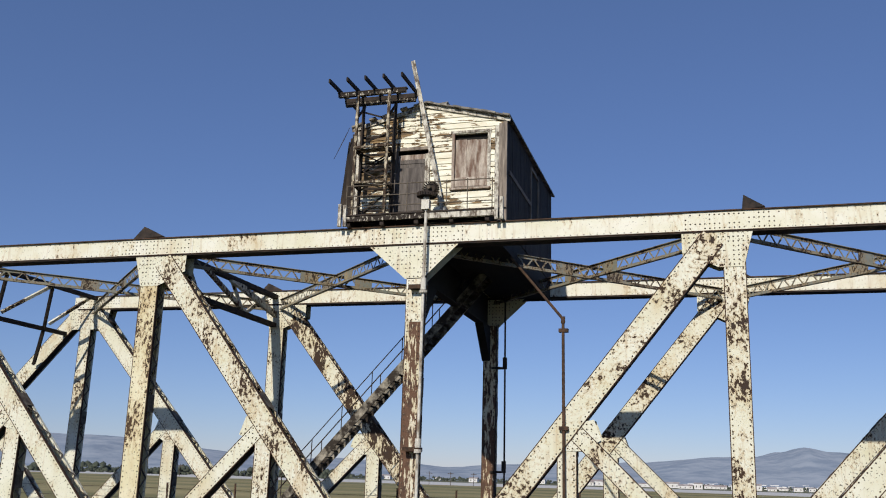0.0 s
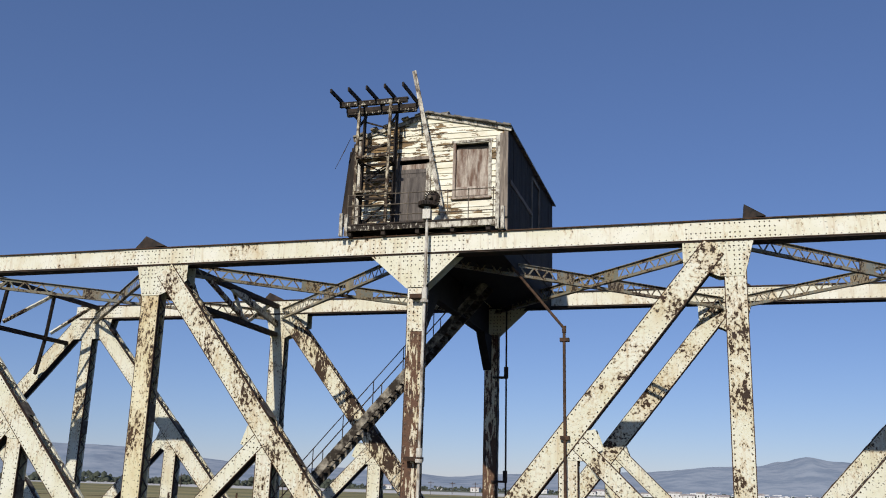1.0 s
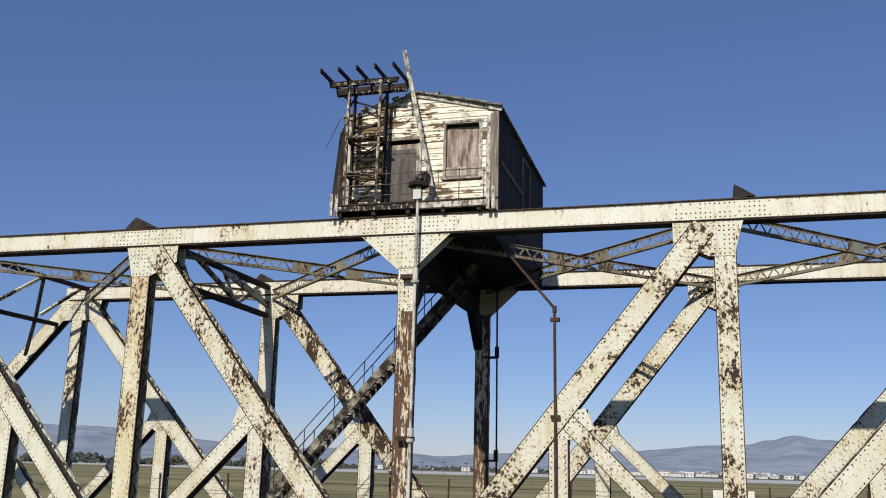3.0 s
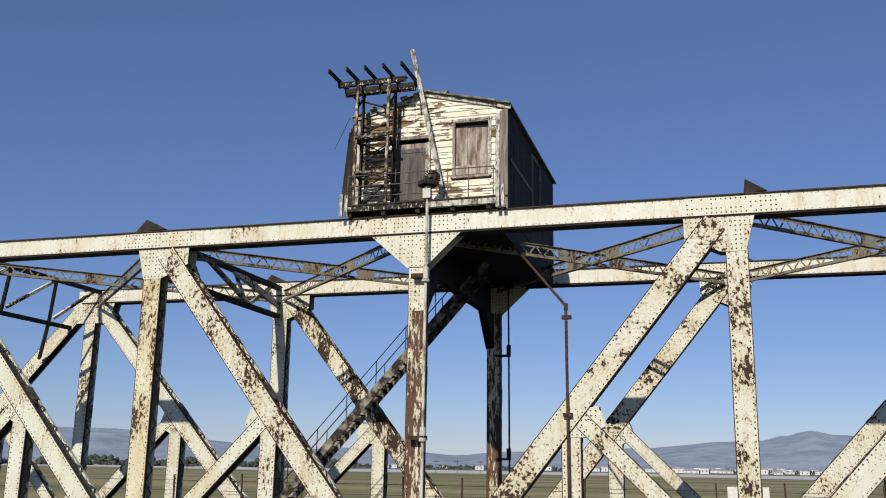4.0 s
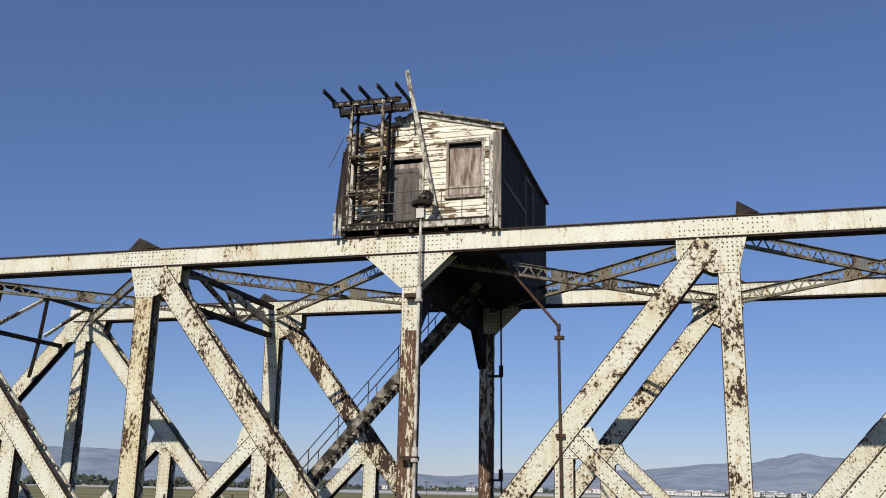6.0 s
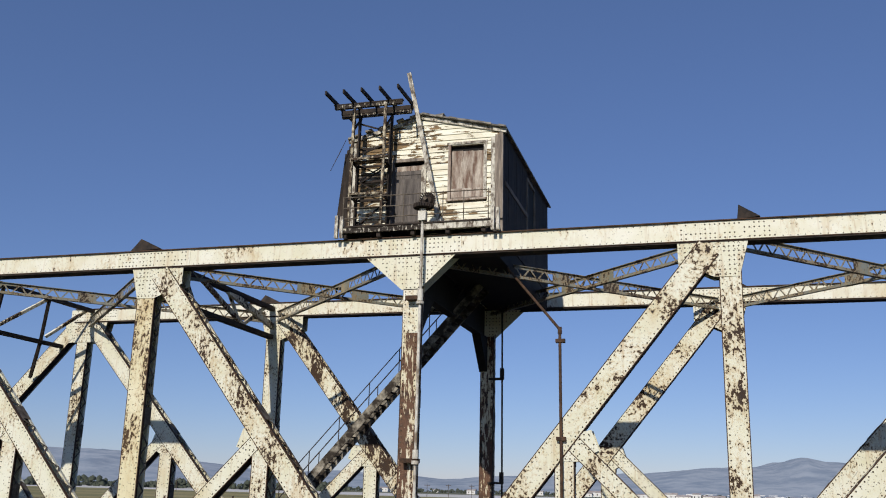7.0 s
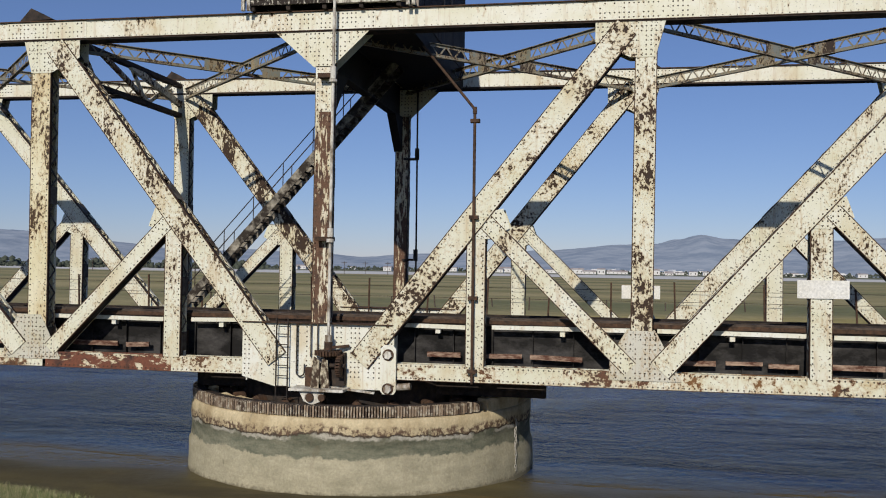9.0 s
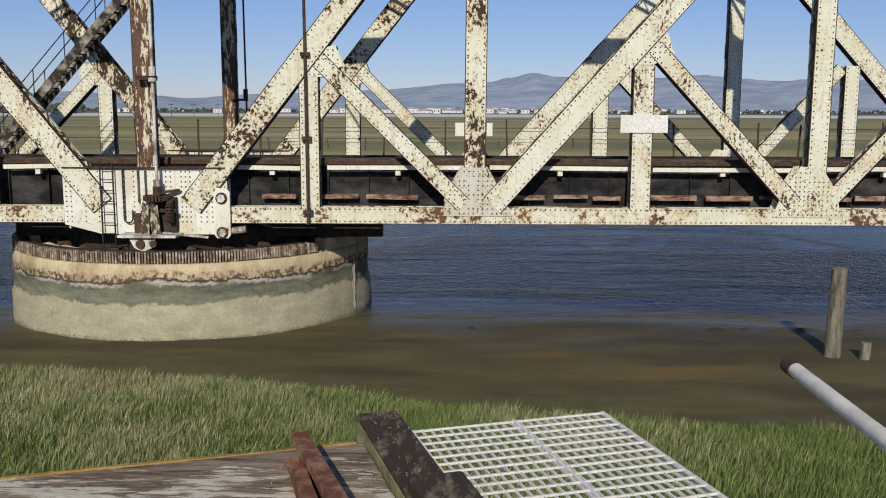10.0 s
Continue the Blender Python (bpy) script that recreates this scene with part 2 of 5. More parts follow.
def laced(name, p, q, w, material, y, d=DEEP, lace=True, rivets=True, label="", ends=(0.0, 0.0)):
    """A built-up member between two (x, z) points: two riveted channels joined by lacing bars."""
    a, b = Vector((p[0], y, p[1])), Vector((q[0], y, q[1]))
    e = (b - a).normalized()
    n = Vector((0, 1, 0))
    s = n.cross(e).normalized()
    long = (b - a).length
    ob = part(name, Mesh().channel(a - n * d / 2, b - n * d / 2, w, 0.11, s, -n), material, bridge, label)
    part("back_channel", Mesh().channel(a + n * d / 2, b + n * d / 2, w, 0.11, s, n), material, ob)
    # edge angles, and a closed plate on the side that faces down
    for k in (-1, 1):
        part("edge_angle", Mesh().block((a + b) / 2 + s * k * (w / 2 + 0.012) - n * (d / 2 - 0.05), e * long / 2, n * 0.052, -s * 0.012), M_RUST, ob)
    down = 0
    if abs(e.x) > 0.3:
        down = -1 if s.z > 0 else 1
        # the plate's dark colour paints in the shade of the underside
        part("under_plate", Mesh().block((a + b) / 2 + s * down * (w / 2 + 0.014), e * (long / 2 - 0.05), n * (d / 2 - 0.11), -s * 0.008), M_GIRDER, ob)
    if lace:
        l = Mesh()
        step = d * 0.75
        for k in (-1, 1):
            if k == down:
                continue
            count = int(long / step)
            edge = s * k * (w / 2 + 0.006)
            for i in range(count):
                t0, t1 = i * long / count, (i + 1) * long / count
                f = 1 if i % 2 else -1
                l.bar(a + e * t0 + n * f * (d / 2 - 0.05) + edge, a + e * t1 - n * f * (d / 2 - 0.05) + edge, 0.06, 0.012, s)
            for t in (0.45, long / 2, long - 0.45):
                l.block(a + e * t + edge, e * 0.28, n * (d / 2 - 0.01), -s * 0.009)
        part("lacing", l, M_LACE, ob, kind="stuff")
    if rivets:
        r = Mesh()
        count = int(long / 0.16)
        for k in (-1, 1):
            for i in range(count):
                r.rivet(a + e * (i + 0.5) * long / count + s * k * (w / 2 - 0.055) - n * d / 2, (0, -1, 0))
                if k == 1 or i % 2:
                    r.rivet(a + e * (i + 0.5) * long / count + s * k * (w / 2 + 0.002) - n * (d / 2 - 0.06), s * k)
        part("riveting", r, M_RIVET, ob, kind="stuff")
    return ob


def gusset(outline, y, material=None, spacing=0.13, parent=None):
    """A gusset plate on each face of the truss, with its rivets."""
    m, r = Mesh(), Mesh()
    for side in (-1, 1):
        f = y + side * (DEEP / 2 + 0.011)
        m.plate(outline, f - 0.008, f + 0.008)
    ob = part("gusset_plate", m, material or M_PAINT, bridge)
    xs, zs = [c[0] for c in outline], [c[1] for c in outline]
    x = min(xs) + 0.07
    while x < max(xs):
        z = min(zs) + 0.07
        while z < max(zs):
            inside = True
            k = len(outline)
            area = sum(a[0] * b[1] - b[0] * a[1] for a, b in zip(outline, outline[1:] + outline[:1]))
            for i in range(k):
                (x0, z0), (x1, z1) = outline[i], outline[(i + 1) % k]
                cross = ((x1 - x0) * (z - z0) - (z1 - z0) * (x - x0)) / math.hypot(x1 - x0, z1 - z0)
                if cross * (1 if area > 0 else -1) < 0.045:
                    inside = False
            if inside and rng.random() < 0.72:
                r.rivet((x, y - DEEP / 2 - 0.019, z), (0, -1, 0))
            z += spacing
        x += spacing
    part("riveting", r, M_RIVET, ob, kind="stuff")
    return ob


def top_chord(y):
    """A box chord with a cover plate that stands out, splices and lacing below."""
    m = Mesh()
    x0, x1 = -2 * P - 0.5, 2 * P + 0.5
    zc, zw = (Z_TOP0 + Z_TOP1 - 0.01) / 2, Z_TOP1 - Z_TOP0 - 0.03
    ob = part("top_chord", Mesh().channel((x0, y - DEEP / 2, zc), (x1, y - DEEP / 2, zc), zw, 0.1, (0, 0, 1), (0, -1, 0)), M_CHORD, bridge, "cream riveted box chord")
    part("back_channel", Mesh().channel((x0, y + DEEP / 2, zc), (x1, y + DEEP / 2, zc), zw, 0.1, (0, 0, 1), (0, 1, 0)), M_CHORD, ob)
    c = Mesh()
    c.box(x0, x1, y - DEEP / 2 - 0.07, y + DEEP / 2 + 0.07, Z_TOP1 - 0.018, Z_TOP1 + 0.012)
    part("cover_plate", c, M_RUST, ob, "rusty brown cover plate")
    b = Mesh()
    for side in (-1, 1):
        b.box(x0, x1, y + side * (DEEP / 2 + 0.002) - 0.05 - 0.001, y + side * (DEEP / 2 + 0.002) + 0.05, Z_TOP0 - 0.012, Z_TOP0 + 0.010)
    x = x0
    k = 1
    while x < x1 - 0.4:
        b.bar((x, y - k * DEEP * 0.42, Z_TOP0 - 0.004), (x + 0.4, y + k * DEEP * 0.42, Z_TOP0 - 0.004), 0.06, 0.012, (0, 0, 1))
        x += 0.4
        k = -k
    part("lacing", b, M_RUST, ob, kind="stuff")
    # dark plate added to draw the shade under the chord
    part("bottom_plate", Mesh().box(x0, x1, y - DEEP / 2 - 0.03, y + DEEP / 2 + 0.03, Z_TOP0 - 0.05, Z_TOP0 - 0.014), M_DARK, ob)
    r = Mesh()
    spans = [(0.05, 1.5), (-P + 0.25, 1.35), (P, 1.35), (2 * P - 0.5, 1.2), (-2 * P + 0.5, 1.2)]
    for cx, half in spans:
        for side in (-1, 1):
            f = y + side * (DEEP / 2 + 0.007)
            part("splice_plate", Mesh().box(cx - half, cx + half, f - 0.007, f + 0.007, Z_TOP0 + 0.02, Z_TOP1 - 0.03), M_CHORD, ob)
        for i in range(int(2 * half / 0.13)):
            for j in range(4):
                if rng.random() < 0.75:
                    r.rivet((cx - half + 0.07 + i * 0.13, y - DEEP / 2 - 0.014, Z_TOP0 + 0.08 + j * 0.13), (0, -1, 0))
    x = x0 + 0.05
    while x < x1:
        if all(abs(x - cx) > half for cx, half in spans):
            r.rivet((x, y - DEEP / 2, Z_TOP0 + 0.055), (0, -1, 0), 0.017)
            if rng.random() < 0.7:
                r.rivet((x, y - DEEP / 2, Z_TOP1 - 0.07), (0, -1, 0), 0.015)
        x += 0.19
    part("riveting", r, M_RIVET, ob, kind="stuff")
    return ob


def bottom_chord(y):
    """The chord in its riveted lengths, some of them far rustier than the rest."""
    marks = [(-3 * P, -2 * P, M_LOWER), (-2 * P, -9.0, M_LOWER), (-8.55, -4.85, M_REDRUST), (-4.3, -2.33, M_LOWER), (2.25, 5.3, M_LOWER), (5.3, 9.9, M_SPOTTED), (9.9, 13.4, M_REDRUST2), (13.4, 2 * P, M_LOWER), (2 * P, 3 * P, M_SPOTTED)]
    for x0, x1, mat_ in marks:
        x0, x1 = x0 - 0.27 * (x0 in (-8.55, -4.3)), x1 + 0.27 * (x1 in (-9.0, -4.85))
        h = (Z_BOT0 + Z_BOT1) / 2
        ob = part("bottom_chord", Mesh().channel((x0, y - DEEP / 2 + 0.01, h), (x1, y - DEEP / 2 + 0.01, h), Z_BOT1 - Z_BOT0, 0.1, (0, 0, 1), (0, -1, 0)), mat_, bridge)
        part("back_channel", Mesh().channel((x0, y + DEEP / 2 - 0.01, h), (x1, y + DEEP / 2 - 0.01, h), Z_BOT1 - Z_BOT0, 0.1, (0, 0, 1), (0, 1, 0)), mat_, ob)
        part("edge_angle", Mesh().box(x0, x1, y - DEEP / 2 - 0.012, y - DEEP / 2 + 0.1, Z_BOT0 - 0.016, Z_BOT0 - 0.001), M_RUST, ob)
        l, r = Mesh(), Mesh()
        x, k = x0, 1
        while x < x1 - 0.4:
            l.bar((x, y - k * DEEP * 0.4, Z_BOT1 - 0.03), (x + 0.4, y + k * DEEP * 0.4, Z_BOT1 - 0.03), 0.06, 0.01, (0, 0, 1))
            x += 0.4
            k = -k
        part("lacing", l, M_RUST, ob, kind="stuff")
        x = x0 + 0.08
        while x < x1:
            for z in (Z_BOT0 + 0.055, Z_BOT1 - 0.055):
                r.rivet((x, y - DEEP / 2 + 0.01, z), (0, -1, 0))
            x += 0.14
        part("riveting", r, M_RIVET, ob, kind="stuff")


def truss(y):
    top_chord(y)
    bottom_chord(y)
    up = Z_TOP0 - 0.01
    # posts over the pier and at the panel points
    laced("post", (0.03, -0.2), (0.03, up), 0.47, M_BARE, y, label="centre post with most paint gone, bare rusty brown")
    for s in (-1, 1):
        laced("post", (s * P - 0.08 if s > 0 else -9.03, Z_BOT0 + 0.45), (s * P - 0.02 if s > 0 else -9.10, up), 0.55 if s > 0 else 0.61, M_WORN if s > 0 else (M_ORANGE if y < 1 else M_PAINT), y)
        laced("post", (s * 2 * P + (0.17 if s > 0 else 0), Z_BOT0 + 0.45), (s * 2 * P + (0.17 if s > 0 else 0), up), 0.50, M_PAINT, y)
        # main diagonals
        laced("diagonal", (s * 8.64, 8.13), (s * 1.24, -1.24), 0.62, (M_RUBBED if y > 1 else M_WORN) if s < 0 else M_DIAG, y, d=DEEP + 0.1)
        laced("diagonal", (s * 9.62, -1.2), (s * 17.9, Z_TOP0 - 0.25), 0.60, M_PAINT, y, d=DEEP + 0.1)
        laced("end_post", (s * 2 * P, Z_TOP0 + 0.3), (s * 3 * P, -1.5), 0.60, M_PAINT, y)
        # half-height posts and struts
        laced("half_post", (s * 4.57, Z_BOT0 + 0.42), (s * 4.57, 2.9), 0.50, M_PAINT, y)
        laced("half_post", (s * 13.68 + 0.04, Z_BOT0 + 0.42), (s * 13.68 + 0.04, 3.4), 0.53, M_PAINT, y)
        laced("half_post", (s * 22.9, Z_BOT0 + 0.42), (s * 22.9, 3.0), 0.5, M_PAINT, y)
        laced("sub_diagonal", (s * (4.76 if s > 0 else 4.64), 2.85), (s * (8.83 if s > 0 else 8.58), -1.2), 0.42, M_PAINT, y, d=0.5)
        laced("sub_diagonal", (s * 14.0, 3.1), (s * 18.0, -1.15), 0.42, M_PAINT, y, d=0.5)
        laced("sub_diagonal", (s * 22.5, 2.9), (s * 18.9, -1.15), 0.42, M_PAINT, y, d=0.36)
        # gussets
        o = s * P
        gusset([(o + t[0], t[1]) for t in ((-1.4 * s, Z_TOP0), (0.5 * s, Z_TOP0), (0.22 * s, 7.3), (-0.45 * s, 7.3), (-1.4 * s, 7.75))], y)
        gusset([(o + t[0], t[1]) for t in ((-0.95, -1.5), (1.0, -1.5), (0.75, -1.0), (0.3, -0.15), (-0.45, -0.15), (-0.9, -0.9))], y, M_GREYJOINT)
        o = s * 2 * P
        gusset([(o + t[0], t[1]) for t in ((-1.0, -1.5), (0.9, -1.5), (0.75, -0.8), (0.3, -0.1), (-0.3, -0.1), (-0.75, -0.8))], y)
        gusset([(o + t[0], t[1]) for t in ((-1.2 * s, Z_TOP0), (1.0 * s, Z_TOP0), (0.7 * s, 7.4), (-1.0 * s, 7.4))], y)
    gusset([(-1.5, Z_TOP0), (1.42, Z_TOP0), (0.27, 7.25), (-0.27, 7.25)], y, M_CHORD)
    # narrow splice plate below the centre gusset
    if y < 1:
        gusset([(-0.215, 7.28), (0.275, 7.28), (0.265, 5.95), (-0.205, 5.95)], y, M_CHORD)
    # the great plate over the pier
    out = [(-2.33, -0.2), (-2.33, -1.78), (-1.3, -2.05), (2.25, -2.05), (2.25, -0.2)]
    for side in (-1, 1):
        f = y + side * (DEEP / 2 - 0.035)
        pl = part("centre_plate", Mesh().plate(out, f - 0.012, f + 0.012), M_BOX, bridge, "large cream riveted plate")
        ob = pl if side < 0 else ob
    part("top_angle", Mesh().box(-2.3, 2.22, y - DEEP / 2 - 0.1, y + DEEP / 2 + 0.1, -0.2, -0.17), M_RUST, ob)
    for x in (-2.2, 0, 2.1):
        part("diaphragm", Mesh().box(x - 0.02, x + 0.02, y - 0.17, y + 0.17, -1.9, -0.2), M_BOX, ob)
    r = Mesh()
    for x in (-2.25, -2.12, -1.72, -1.35, -0.62, -0.35, 0.55, 0.68, 0.98, 1.1, 1.22, 1.5, 1.66, 1.82, 2.05, 2.18):
        z = -0.3
        while z > -1.8:
            r.rivet((x, y - DEEP / 2 + 0.023, z), (0, -1, 0))
            z -= 0.14
    part("riveting", r, M_RIVET, ob, kind="stuff")


def shifted_truss(y, dx, dz, longer=1.0):
    """The trusses do not sit exactly square over the pier."""
    old = set(bridge.children)
    truss(y)
    for ob in bridge.children:
        if ob not in old:
            ob.location = (dx, 0, dz)
            ob.scale.x = longer


shifted_truss(0.0, -0.07, 0.0)
shifted_truss(W, 0.12, 0.08, 1.01)

# ---- bracing between the trusses ----
def lattice(name, a, b, deep=0.42, material=None):
    """A light lattice girder: two angles with zigzag bars."""
    a, b = Vector(a), Vector(b)
    e = (b - a).normalized()
    u = Vector((0, 0, 1))
    s = e.cross(u).normalized()
    m = Mesh()
    for k in (-1, 1):
        o = u * k * (deep / 2)
        m.bar(a + o, b + o, 0.13, 0.018, u)
        m.bar(a + o - u * k * 0.05, b + o - u * k * 0.05, 0.016, 0.1, u)
    long = (b - a).length
    count = max(2, int(long / (deep * 0.68)))
    for i in range(count):
        f = 1 if i % 2 else -1
        m.bar(a + e * long * i / count + u * f * (deep / 2 - 0.03), a + e * long * (i + 1) / count - u * f * (deep / 2 - 0.03), 0.05, 0.012, s)
    return part(name, m, material or M_GREYPAINT, bridge)


zl = Z_TOP0 + 0.02
for k in (-2, -1, 0, 1):
    x0, x1 = k * P + 0.3, (k + 1) * P - 0.3
    lattice("lateral_brace", (x0, 0.3, zl), (x1, W - 0.3, zl))
    lattice("lateral_brace", (x0, W - 0.3, zl + 0.02), (x1, 0.3, zl + 0.02))
    for dx in (-0.75, 0.75):
        part("brace_plate", Mesh().block(((x0 + x1) / 2 + dx, W / 2 - dx, zl), (0.24, -0.24, 0), (0.008, 0.008, 0), (0, 0, 0.23)), M_GREYPAINT, bridge)
        part("brace_plate", Mesh().block(((x0 + x1) / 2 + dx, W / 2 + dx, zl), (0.24, 0.24, 0), (-0.008, 0.008, 0), (0, 0, 0.23)), M_GREYPAINT, bridge)
for x in (-P, P):
    # sway frame: upper and lower strut with verticals and diagonals between
    for z in (8.72, 7.52):
        part("sway_strut", Mesh().bar((x, 0.2, z), (x, W - 0.2, z), 0.26, 0.17, (0, 0, 1)), M_DARK, bridge)
    for y0, y1, w, mat_ in ((0.3, 3.0, 0.14, M_BARE), (3.05, 6.3, 0.15, M_BARE), (5.0, W - 0.2, 0.24, M_WORN)):
        part("sway_diagonal", Mesh().bar((x + 0.05, y0, 8.68), (x + 0.05, y1, 7.60 if y1 < 8 else 7.95), w, 0.14, (1, 0, 0)), mat_, bridge)
    for y0, y1 in ((5.25, 6.33), (8.35, 6.42), (2.0, 3.0)):
        part("sway_post", Mesh().bar((x - 0.06, y0, 8.68), (x - 0.06, y1, 7.56), 0.13, 0.1, (1, 0, 0)), M_WORN, bridge)
for s in (-1, 1):
    # portal in the plane of the end posts
    def at(t, y, s=s):
        return (s * (2 * P + t * P), y, Z_TOP0 + 0.2 - t * (Z_TOP0 + 1.7))
    for t in (-0.035, 0.122):
        m = Mesh()
        m.bar(at(t, 0.2), at(t, W - 0.2), 0.2, 0.16, (0, 0, 1))
        part("portal_strut", m, M_DARK, bridge)
    top_nodes, low_nodes = (0.65, 3.35, 6.0, 8.55), (1.77, 4.63, 7.5)
    for i, yl in enumerate(low_nodes):
        part("portal_post", Mesh().bar(at(-0.035, top_nodes[i]), at(0.12, yl), 0.15, 0.1, (1, 0, 0)), M_DARK, bridge)
        part("portal_diagonal", Mesh().bar(at(0.10, yl + 0.05), at(-0.035, top_nodes[i + 1]), 0.13, 0.1, (1, 0, 0)), M_WORN, bridge)
    for y, k in ((0.55, 1.77), (8.7, 7.5)):
        part("knee_brace", Mesh().bar(at(0.26, y), at(0.12, k), 0.14, 0.12, (1, 0, 0)), M_DARK, bridge)

M_REDDISH = plain_noise("rusty_boards", (0.10, 0.042, 0.026), (0.44, 0.31, 0.22), 4, (0.6, 1, 2), low=0.42, high=0.64)
# ---- deck ----
def girder(y, x0, x1, top):
    m = Mesh()
    m.box(x0, x1, y - 0.012, y + 0.012, -1.42, top)
    x = x0 + 0.3
    while x < x1:
        m.box(x - 0.012, x + 0.012, y - 0.13, y + 0.13, -1.4, top - 0.02)
        x += 1.15
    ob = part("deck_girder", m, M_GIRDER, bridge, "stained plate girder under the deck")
    f = Mesh()
    f.box(x0, x1, y - 0.17, y + 0.17, -1.445, -1.42)
    part("bottom_flange", f, M_RUST, ob)
    t = Mesh()
    t.box(x0, x1, y - 0.17, y + 0.17, top, top + 0.03)
    part("top_flange", t, M_DARK, ob)


for y, top in ((0.75, -0.2), (3.0, -0.56), (6.2, -0.56), (W - 0.75, -0.56)):
    girder(y, -3 * P, 3 * P, top)
for i in range(-6, 7):
    x = i * P / 2 if i % 2 == 0 else i * P / 2 - 0.03 * i
    m = Mesh()
    m.box(x - 0.012, x + 0.012, 0.2, W - 0.2, -1.25, -0.56)
    m.box(x - 0.15, x + 0.15, 0.2, W - 0.2, -1.28, -1.25)
    part("floor_beam", m, M_RUST, bridge)
x = -3 * P
tie = Mesh().box(-0.12, 0.12, 1.0, W - 0.45, -0.52, -0.34)
tie_mesh = tie.data("sleeper")
tie_mesh.materials.append(M_TIE)
while x < 3 * P:
    ob = part("sleeper", tie_mesh, M_TIE, bridge)
    ob.location = (x, rng.uniform(-0.05, 0.05), rng.uniform(-0.006, 0.006))
    x += 0.42
for i in range(6):
    m = Mesh().box(-3 * P + i * P + 0.01, -2 * P + i * P - 0.01, 0.48, 0.74, -0.16, 0.05 + rng.uniform(-0.02, 0.02))
    part("guard_timber", m, M_TIE, bridge)
m = Mesh().box(-3 * P, 3 * P, 0.62, 0.92, -0.17, -0.164)
part("sole_plate", m, M_RUST, bridge)
for y in (1.7, 3.14, 6.1, 7.54):
    prof = [(-0.07, -0.335), (0.07, -0.335), (0.07, -0.32), (0.01, -0.305), (0.01, -0.245), (0.036, -0.235), (0.036, -0.195), (-0.036, -0.195), (-0.036, -0.235), (-0.01, -0.245), (-0.01, -0.305), (-0.07, -0.32)]
    m = Mesh()
    m.v = [(x, y - a, b) for x in (-3 * P, 3 * P) for a, b in prof]
    m.f = [(i, 12 + i, 12 + (i + 1) % 12, (i + 1) % 12) for i in range(12)]
    part("rail", m, M_DARK, bridge)

# white strips that hang under the edge of the deck
part("deck_fascia", Mesh().box(-3 * P, 3 * P, 0.42, 0.46, -0.12, -0.01), M_RUST, bridge)
k = -6
while k < 6:
    x0, x1 = k * P / 2 + 0.3, (k + 1) * P / 2 - 0.3
    if k == 0:
        x0 = 2.35
    if k == -1:
        x1 = -2.4
    z0, z1 = -0.17 - rng.uniform(0, 0.07), -0.17 - rng.uniform(0, 0.07)
    m = Mesh().bar((x0, 0.36, z0), (x1, 0.36, z1), 0.05, 0.12, (0, 0, 1))
    part("edge_strip", m, M_BOX, bridge, "white strip")
    c = Mesh()
    c.box((x0 + x1) / 2 - 0.07, (x0 + x1) / 2 + 0.07, 0.4, 0.6, -0.42, z0 - 0.05)
    part("cleat", c, M_BOX, bridge)
    k += 1
# pointed plates on the chord over the panel points
for y in (0.0, W):
    for s, tri in ((-1, ((-9.97, 8.93), (-8.85, 8.98), (-9.59, 9.34))), (1, ((9.37, 8.92), (9.98, 8.98), (9.42, 9.34)))):
        for k in (-1, 1):
            part("peak_plate", Mesh().plate(list(tri), y + k * 0.2 - 0.01, y + k * 0.2 + 0.01), M_DARK, bridge, "dark pointed plate")
        m = Mesh().add([(x, y + k * 0.19, z) for x, z in (tri[2], tri[1]) for k in (-1, 1)], [(0, 1, 3, 2)])
        part("peak_cover", m, M_DARK, bridge)
# small gussets where the half posts meet the diagonals
for y in (0.0, W):
    for s in (-1, 1):
        for cx, cz, k in ((4.75, 2.75, 1), (13.75, 3.1, 1)):
            o = [(cx - 0.42 * k, cz - 0.45), (cx + 0.12 * k, cz - 0.45), (cx + 0.7 * k, cz - 0.15), (cx + 0.5 * k, cz + 0.4), (cx - 0.2 * k, cz + 0.25)]
            gusset([(s * u, v) for u, v in o], y, M_PAINT)
# cross girder and knees between the centre posts, their shade painted as black
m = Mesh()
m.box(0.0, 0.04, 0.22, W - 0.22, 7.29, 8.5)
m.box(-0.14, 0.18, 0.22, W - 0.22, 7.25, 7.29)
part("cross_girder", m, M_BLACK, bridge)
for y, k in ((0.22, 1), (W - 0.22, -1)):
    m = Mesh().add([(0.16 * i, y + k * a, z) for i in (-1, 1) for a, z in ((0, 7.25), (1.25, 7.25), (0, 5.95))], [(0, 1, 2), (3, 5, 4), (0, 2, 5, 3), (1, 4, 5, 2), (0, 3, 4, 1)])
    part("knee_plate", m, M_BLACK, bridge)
# blank white boards fixed to posts
M_BOARD = plain_noise("white_board", (0.80, 0.78, 0.72), (0.72, 0.69, 0.61), 3, rough=0.6, bump=0.1)
sign = tagged(part("sign_board", Mesh().box(13.04, 14.33, -0.275, -0.255, 0.82, 1.30), M_BOARD), "blank white board fixed to a bridge post", "sign")
sign = tagged(part("sign_board", Mesh().box(8.52, 9.56, 0.255, 0.275, 0.70, 1.07), M_BOARD), "small white board behind a bridge post", "sign")
